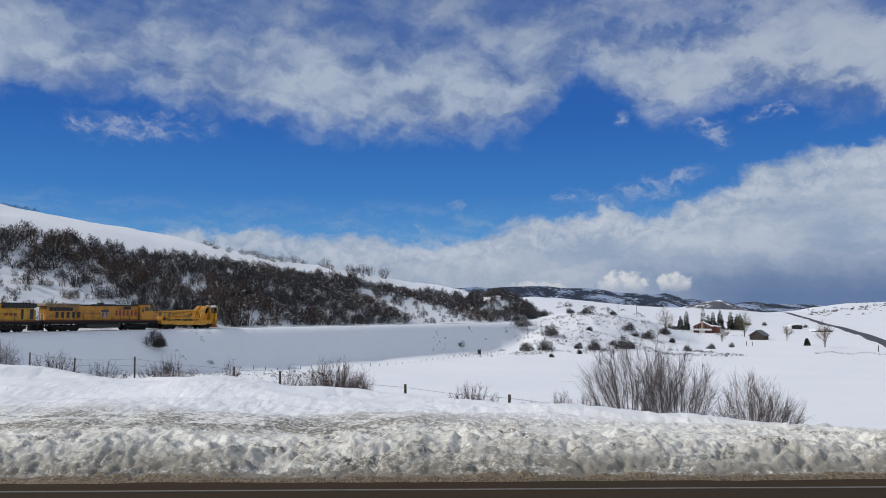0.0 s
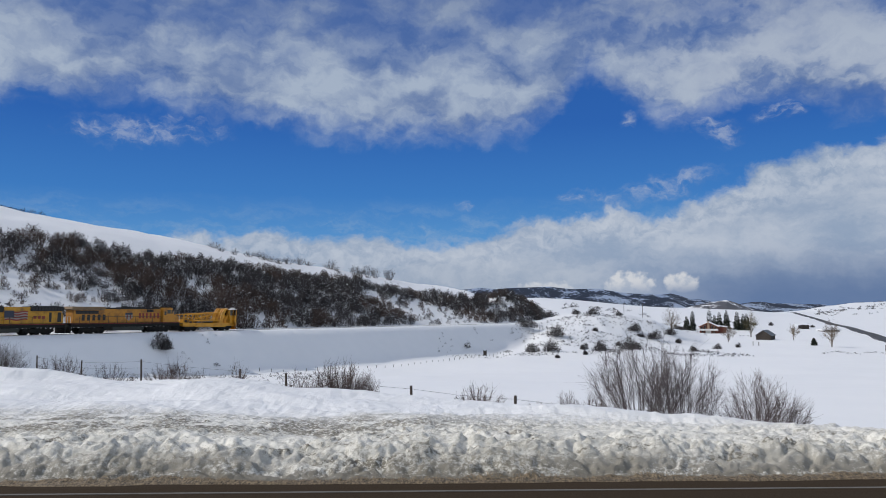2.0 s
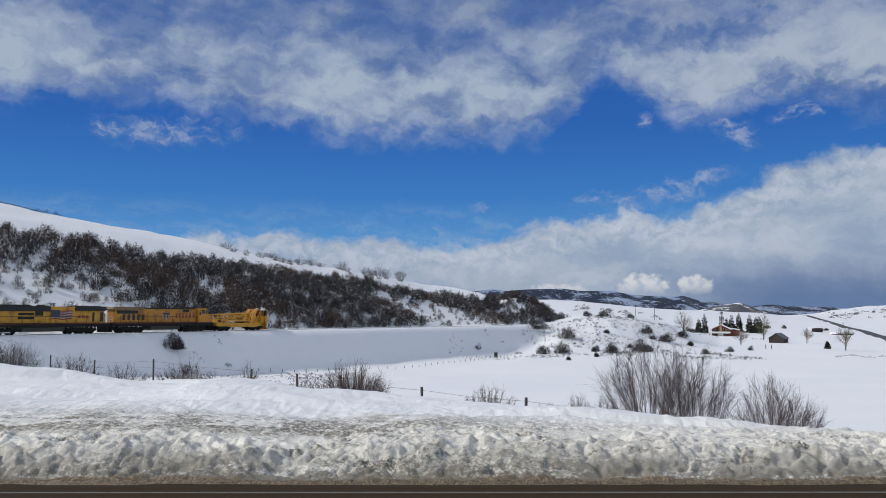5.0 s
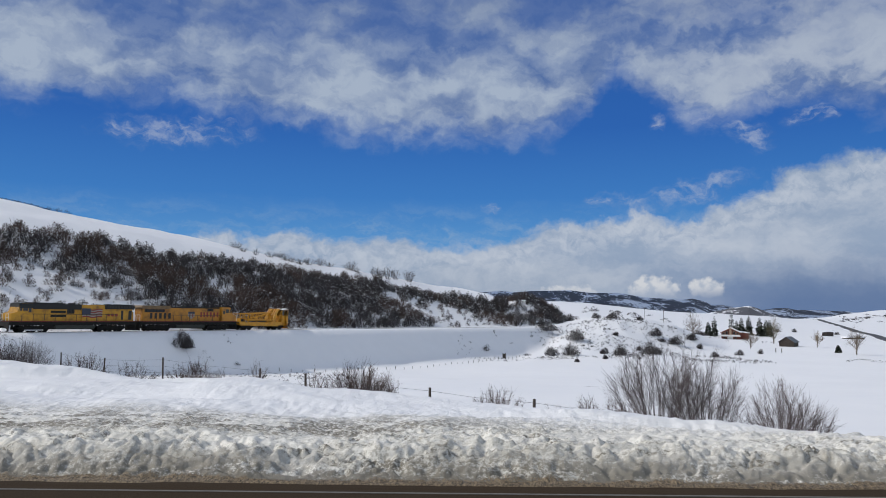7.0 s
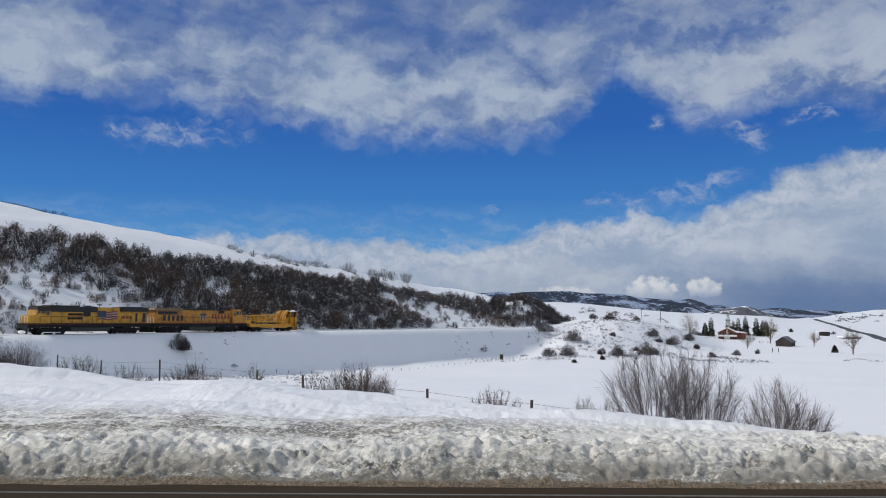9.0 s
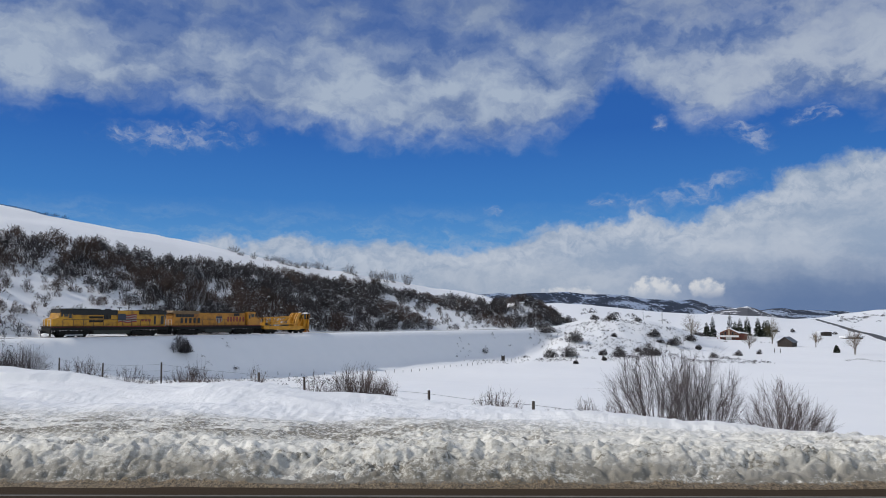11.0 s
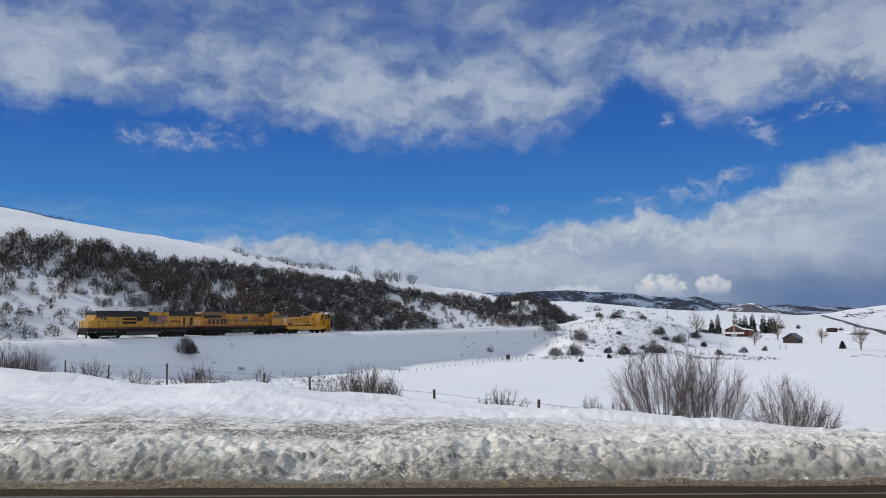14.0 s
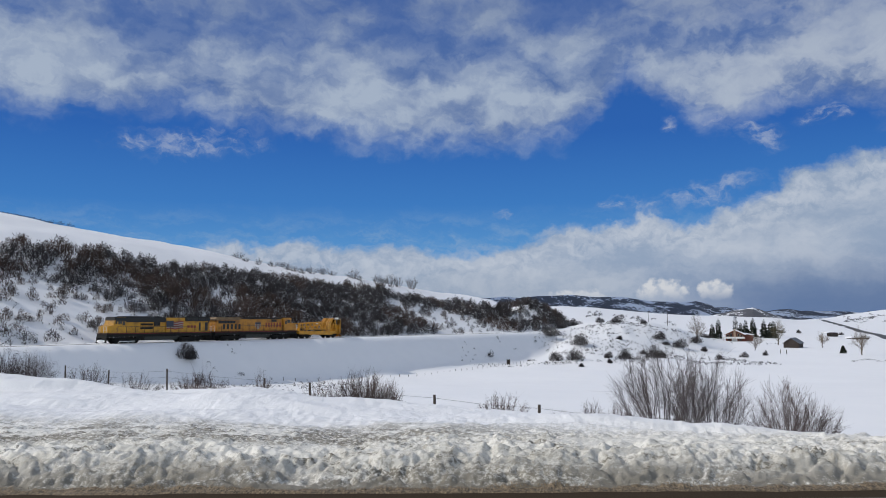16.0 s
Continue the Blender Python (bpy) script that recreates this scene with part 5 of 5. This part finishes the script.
def log_house():
    x, y = 139.3, 384.0
    g = gz(x, y)
    ob = thing("log_house", pose(x, y, g, 0, 0, -24), "red-brown log house with snowy roof and deck", "house")
    walls = bmesh.new()
    box(walls, -5.2, 3.2, -3.5, 3.5, -0.6, 3.4)
    prism(walls, [(-5.2, 3.4), (3.2, 3.4), (-1.0, 5.4)], -3.5, 3.5)
    wall = part("wall", walls, LOG, ob, "red-brown log wall")
    wing = part("wall", boxes((3.2, 7.0, -2.2, 3.0, -0.6, 3.0)), LOG, ob)
    part("roof", gable(bmesh.new(), -5.2, 3.2, -3.5, 3.5, 3.42, 5.45, 0.7), SNOW, ob, "low gable roof under snow")
    bm = bmesh.new()
    prism(bm, [(3.25, 3.6), (7.6, 2.9), (7.6, 3.2), (3.25, 3.9)], -2.8, 3.4)
    part("wing_roof", bm, SNOW, ob, "snow-covered wing roof")
    bm = bmesh.new()
    prism(bm, [(-5.95, 3.02), (-1.0, 5.42), (3.95, 3.02), (3.95, 2.86), (-1.0, 5.18), (-5.95, 2.86)], -4.24, -4.21)
    part("bargeboard", bm, FASCIA, ob, "brown bargeboard")
    for a, b, c, d in ((-4.6, -3.6, 2.1, 3.2), (-3.2, -2.2, 2.1, 3.9), (0.2, 1.2, 2.1, 3.9), (1.6, 2.6, 2.1, 3.2), (-4.2, -3.2, 0.2, 1.2), (1.0, 2.0, 0.2, 1.2)):
        win = part("window", boxes((a, b, -3.56, -3.5, c, d)), TRIM, wall)
        part("pane", boxes((a + 0.1, b - 0.1, -3.58, -3.565, c + 0.1, d - 0.1)), GLASS, win)
    part("chimney", boxes((-1.5, -0.5, -3.9, -3.5, -0.4, 5.9), bevel=0.05), TRIM, ob, "pale stone chimney on the gable")
    part("garage_door", boxes((-2.4, 0.2, -3.98, -3.92, -0.4, 1.2)), WHITE, ob)
    deck = part("deck", boxes((-6.4, 3.6, -5.6, -3.5, 1.35, 1.6), (-6.4, 3.6, -5.6, -5.5, 1.6, 2.2)), WHITE, ob, "deck heaped with snow")
    for px in (-6.2, -3.0, 0.4, 3.4):
        part("deck_post", boxes((px - 0.1, px + 0.1, -5.5, -5.3, -0.6, 1.35)), LOG, deck)


def cabin():
    x, y = 132.6, 306.5
    g = gz(x, y)
    ob = thing("log_cabin", pose(x, y, g, 0, 0, 8), "dark weathered log cabin with grey metal roof", "cabin")
    bm = bmesh.new()
    box(bm, -2.7, 2.7, -2.6, 4.2, -0.5, 1.9)
    prism(bm, [(-2.7, 1.9), (2.7, 1.9), (0, 3.7)], -2.6, 4.2)
    wall = part("wall", bm, GREYWOOD, ob, "dark weathered boards")
    part("roof", gable(bmesh.new(), -2.7, 2.7, -2.6, 4.2, 1.92, 3.72, 0.45, 0.12), GREYROOF, ob)
    part("door", boxes((-0.6, 0.5, -2.66, -2.6, -0.2, 1.7)), BLACK, ob)
    part("window", boxes((1.1, 1.8, -2.66, -2.6, 0.7, 1.4)), BLACK, wall)
    for i in range(8):
        part("log_course", boxes((-2.75, 2.75, -2.68, -2.6, -0.1 + i * 0.26, 0.08 + i * 0.26)), GREYWOOD, wall)
    ob.rotation_euler = (0, 0, radians(-38))


def sheds():
    x, y = 209.8, 434.0
    ob = thing("farm_shed", pose(x, y, gz(x, y), 0, 0, 10), "dark open farm shed with snowy roof", "shed")
    part("wall", boxes((-2.0, 2.0, -2, 2, -0.4, 2.2)), GREYWOOD, ob)
    bm = bmesh.new()
    prism(bm, [(-5.0, 2.0), (2.2, 3.0), (2.2, 3.3), (-5.0, 2.3)], -2.3, 2.3)
    part("roof", bm, SNOW, ob, "snow-covered shed roof")
    part("post", boxes((-4.8, -4.6, -2.2, -2.0, -0.4, 2.05)), GREYWOOD, ob)
    x, y = 201.3 + 7, 404.0
    ob = thing("low_barn", pose(x, y, gz(x, y), 0, 0, 4), "long low barn under thick snow", "barn")
    part("wall", boxes((-4.5, 4.5, -2.5, 2.5, -0.5, 0.6)), GREYWOOD, ob)
    part("roof", gable(bmesh.new(), -4.6, 4.6, -2.6, 2.6, 0.62, 1.2, 0.4, 0.6), SNOW, ob)


log_house()
cabin()
sheds()

for x, y, h in ((111.2, 267.0, 1.5), (113.0, 266.5, 1.4), (133.5, 226.5, 1.9)):
    ob = thing("field_post", pose(x, y, gz(x, y)), "short dark wooden post standing in snow", "post", "posts in the field")
    part("stake", tube(bmesh.new(), (0, 0, -0.3), (0.05, 0, h), 0.14, 0.12, 8), WOOD, ob)

# utility poles
for x, y, h in ((44.0, 330.0, 8.0), (78.0, 345.0, 8.5), (96.0, 350.0, 8.0), (140.0, 560.0, 9.0)):
    ob = thing("utility_pole", pose(x, y, gz(x, y)), "thin weathered wooden utility pole in snow", "pole", "utility poles")
    part("pole", tube(bmesh.new(), (0, 0, -0.4), (0, 0, h), 0.16, 0.11, 8), BARK, ob)
    part("crossarm", boxes((-0.9, 0.9, -0.06, 0.06, h - 0.7, h - 0.58)), BARK, ob)


# ---- far road ----
FAR_ASPHALT = painted("dry_asphalt", (0.062, 0.062, 0.066, 1), 0.8, 0, 0.3, 0.2, (0.12, 0.12, 0.12, 1))


def far_road():
    polar = ((38.0, 165.0), (34.0, 215.0), (31.1, 305.0), (30.1, 384.0), (29.0, 474.0), (28.3, 540.0), (27.3, 640.0), (25.6, 880.0), (24.6, 1100.0), (23.9, 1250.0))
    pts = np.array([(r * math.sin(radians(a)), r * math.cos(radians(a))) for a, r in polar])
    n = 140
    seg = np.r_[0, np.cumsum(np.hypot(*np.diff(pts, axis=0).T))]
    q = np.linspace(0, seg[-1], n)
    ker = np.ones(9) / 9
    x, y = np.interp(q, seg, pts[:, 0]), np.interp(q, seg, pts[:, 1])
    x[4:-4], y[4:-4] = np.convolve(x, ker, "valid"), np.convolve(y, ker, "valid")
    tx, ty = np.gradient(x), np.gradient(y)
    ln = np.hypot(tx, ty)
    nx, ny = ty / ln, -tx / ln
    V, F = [], []
    z = np.convolve(np.pad(ground(x, y), 4, "edge"), ker, "valid")
    for i in range(n):
        for o, dz in ((-3.0, -0.6), (-2.5, 0.25), (2.5, 0.25), (3.0, -0.6)):
            V.append((x[i] + nx[i] * o, y[i] + ny[i] * o, z[i] + dz))
    for i in range(n - 1):
        for j in range(3):
            a = i * 4 + j
            F.append((a, a + 1, a + 5, a + 4))
    ob = mesh_object("far_road", V, F, FAR_ASPHALT)
    tagged(ob, "dark cleared road crossing the snowy valley", "road", kind="structure")


far_road()


# ---- distant ridges ----
def make_ridge(name, dark):
    k = Nodes(name)
    p = k.n("NewGeometry", out=0)
    nz = k.noise(k.n("Mapping", {"Vector": p, "Scale": (1, 0.6, 1.6)}), 0.012, 7, 0.68)
    n2 = k.noise(p, 0.07, 5, 0.7)
    wood = k.step(k.math("ADD", nz, k.math("MULTIPLY_ADD", n2, 0.5, -0.25)), dark - 0.03, dark + 0.03)
    wood_c = k.mix(n2, (0.05, 0.055, 0.07, 1), (0.12, 0.115, 0.12, 1))
    return k.bsdf(k.mix(wood, (0.86, 0.87, 0.89, 1), wood_c), 0.9)


def ridge(name, rows, dist, depth, material, label, seed):
    """A far ridge: rows of (azimuth in degrees, slope of the skyline seen from the road)."""
    az = np.linspace(rows[0][0], rows[-1][0], 260)
    k = np.interp(az, [r[0] for r in rows], [r[1] for r in rows])
    nj = 22
    A, T = np.meshgrid(az, np.arange(nj + 6) / nj)
    K, T1 = np.broadcast_to(k, A.shape), np.minimum(T, 1)
    Y = dist - depth * (1 - T) + 70 * value_noise(A * 0.9, A * 0, seed) * (1 - T)
    X = np.tan(np.radians(A)) * Y
    prof = np.where(T <= 1, T1 ** 1.25, 1 - (T - 1) * 1.6)
    Z = -65 + (EYE + K * dist + 65) * prof + 7.0 * fbm(X / 90, Y / 150, seed, 4) * (T1 * (1 - T1) * 4 + 0.10)
    n = len(az)
    V = np.stack([X, Y, Z], -1).reshape(-1, 3).tolist()
    F = [(j * n + i, j * n + i + 1, (j + 1) * n + i + 1, (j + 1) * n + i) for j in range(nj + 5) for i in range(n - 1)]
    ob = mesh_object(name, V, F, material, None, "", True)
    return tagged(ob, label, "hills", kind="structure")


ridge("backdrop_mesa", ((2.0, 0.0215), (3.9, 0.0240), (4.8, 0.0220), (6.2, 0.0240), (8.7, 0.0252), (10.3, 0.0223), (12.4, 0.0215), (13.1, 0.0195), (13.9, 0.0165), (15.6, 0.0152), (16.5, 0.0138), (17.3, 0.0160),
                        (18.1, 0.0122), (18.6, 0.0080), (19.2, 0.0080), (20.5, 0.0040), (23.0, -0.001), (25.0, -0.006)), 3600, 900, make_ridge("wooded_mesa", 0.44), "distant wooded mesa patched with snow", 201)
ridge("backdrop_hill", ((15.5, -0.012), (17.8, -0.005), (19.0, 0.0005), (20.2, 0.0045), (21.0, 0.0070), (21.6, 0.0034), (22.4, -0.0030), (23.1, -0.0080), (24.2, -0.0110)), 2200, 500, make_ridge("half_wooded_hill", 0.455), "far conical hill, snowy with dark scrub", 211)
ridge("backdrop_ridge", ((20.5, -0.003), (21.9, 0.0020), (22.6, 0.0042), (23.3, 0.0046), (23.9, 0.0025), (25.8, 0.0018), (27.0, 0.0008), (28.5, -0.003), (30.0, -0.008)), 3100, 800, make_ridge("scrubby_ridge", 0.48), "low far ridge patched with snow and scrub", 221)


# ---- what moves ----
def motions():
    walk(low_sky, [(0.0, pose(0, 0, EYE)), (8.0, pose(0, 0, EYE, 0, 0, -0.33)), (16.0, pose(0, 0, EYE, 0, 0, -0.65))])
    walk(high_cloud, [(0.0, pose(0, 0, EYE)), (8.0, pose(0, 0, EYE, 0, 0, -0.70)), (16.0, pose(0, 0, EYE, 0, 0, -1.40))])
    for car, offset in TRAIN:
        walk(car, [(t, train_pose(t, offset)) for t in (0.0, 4.0, 8.0, 12.0, 16.0)])
    for w in WHEELS:
        place = w.location.copy()
        walk(w, [(0.4 * i, pose(*place, 0, math.degrees(1.70 * 0.4 * i / 0.53), 0)) for i in range(41)])


motions()
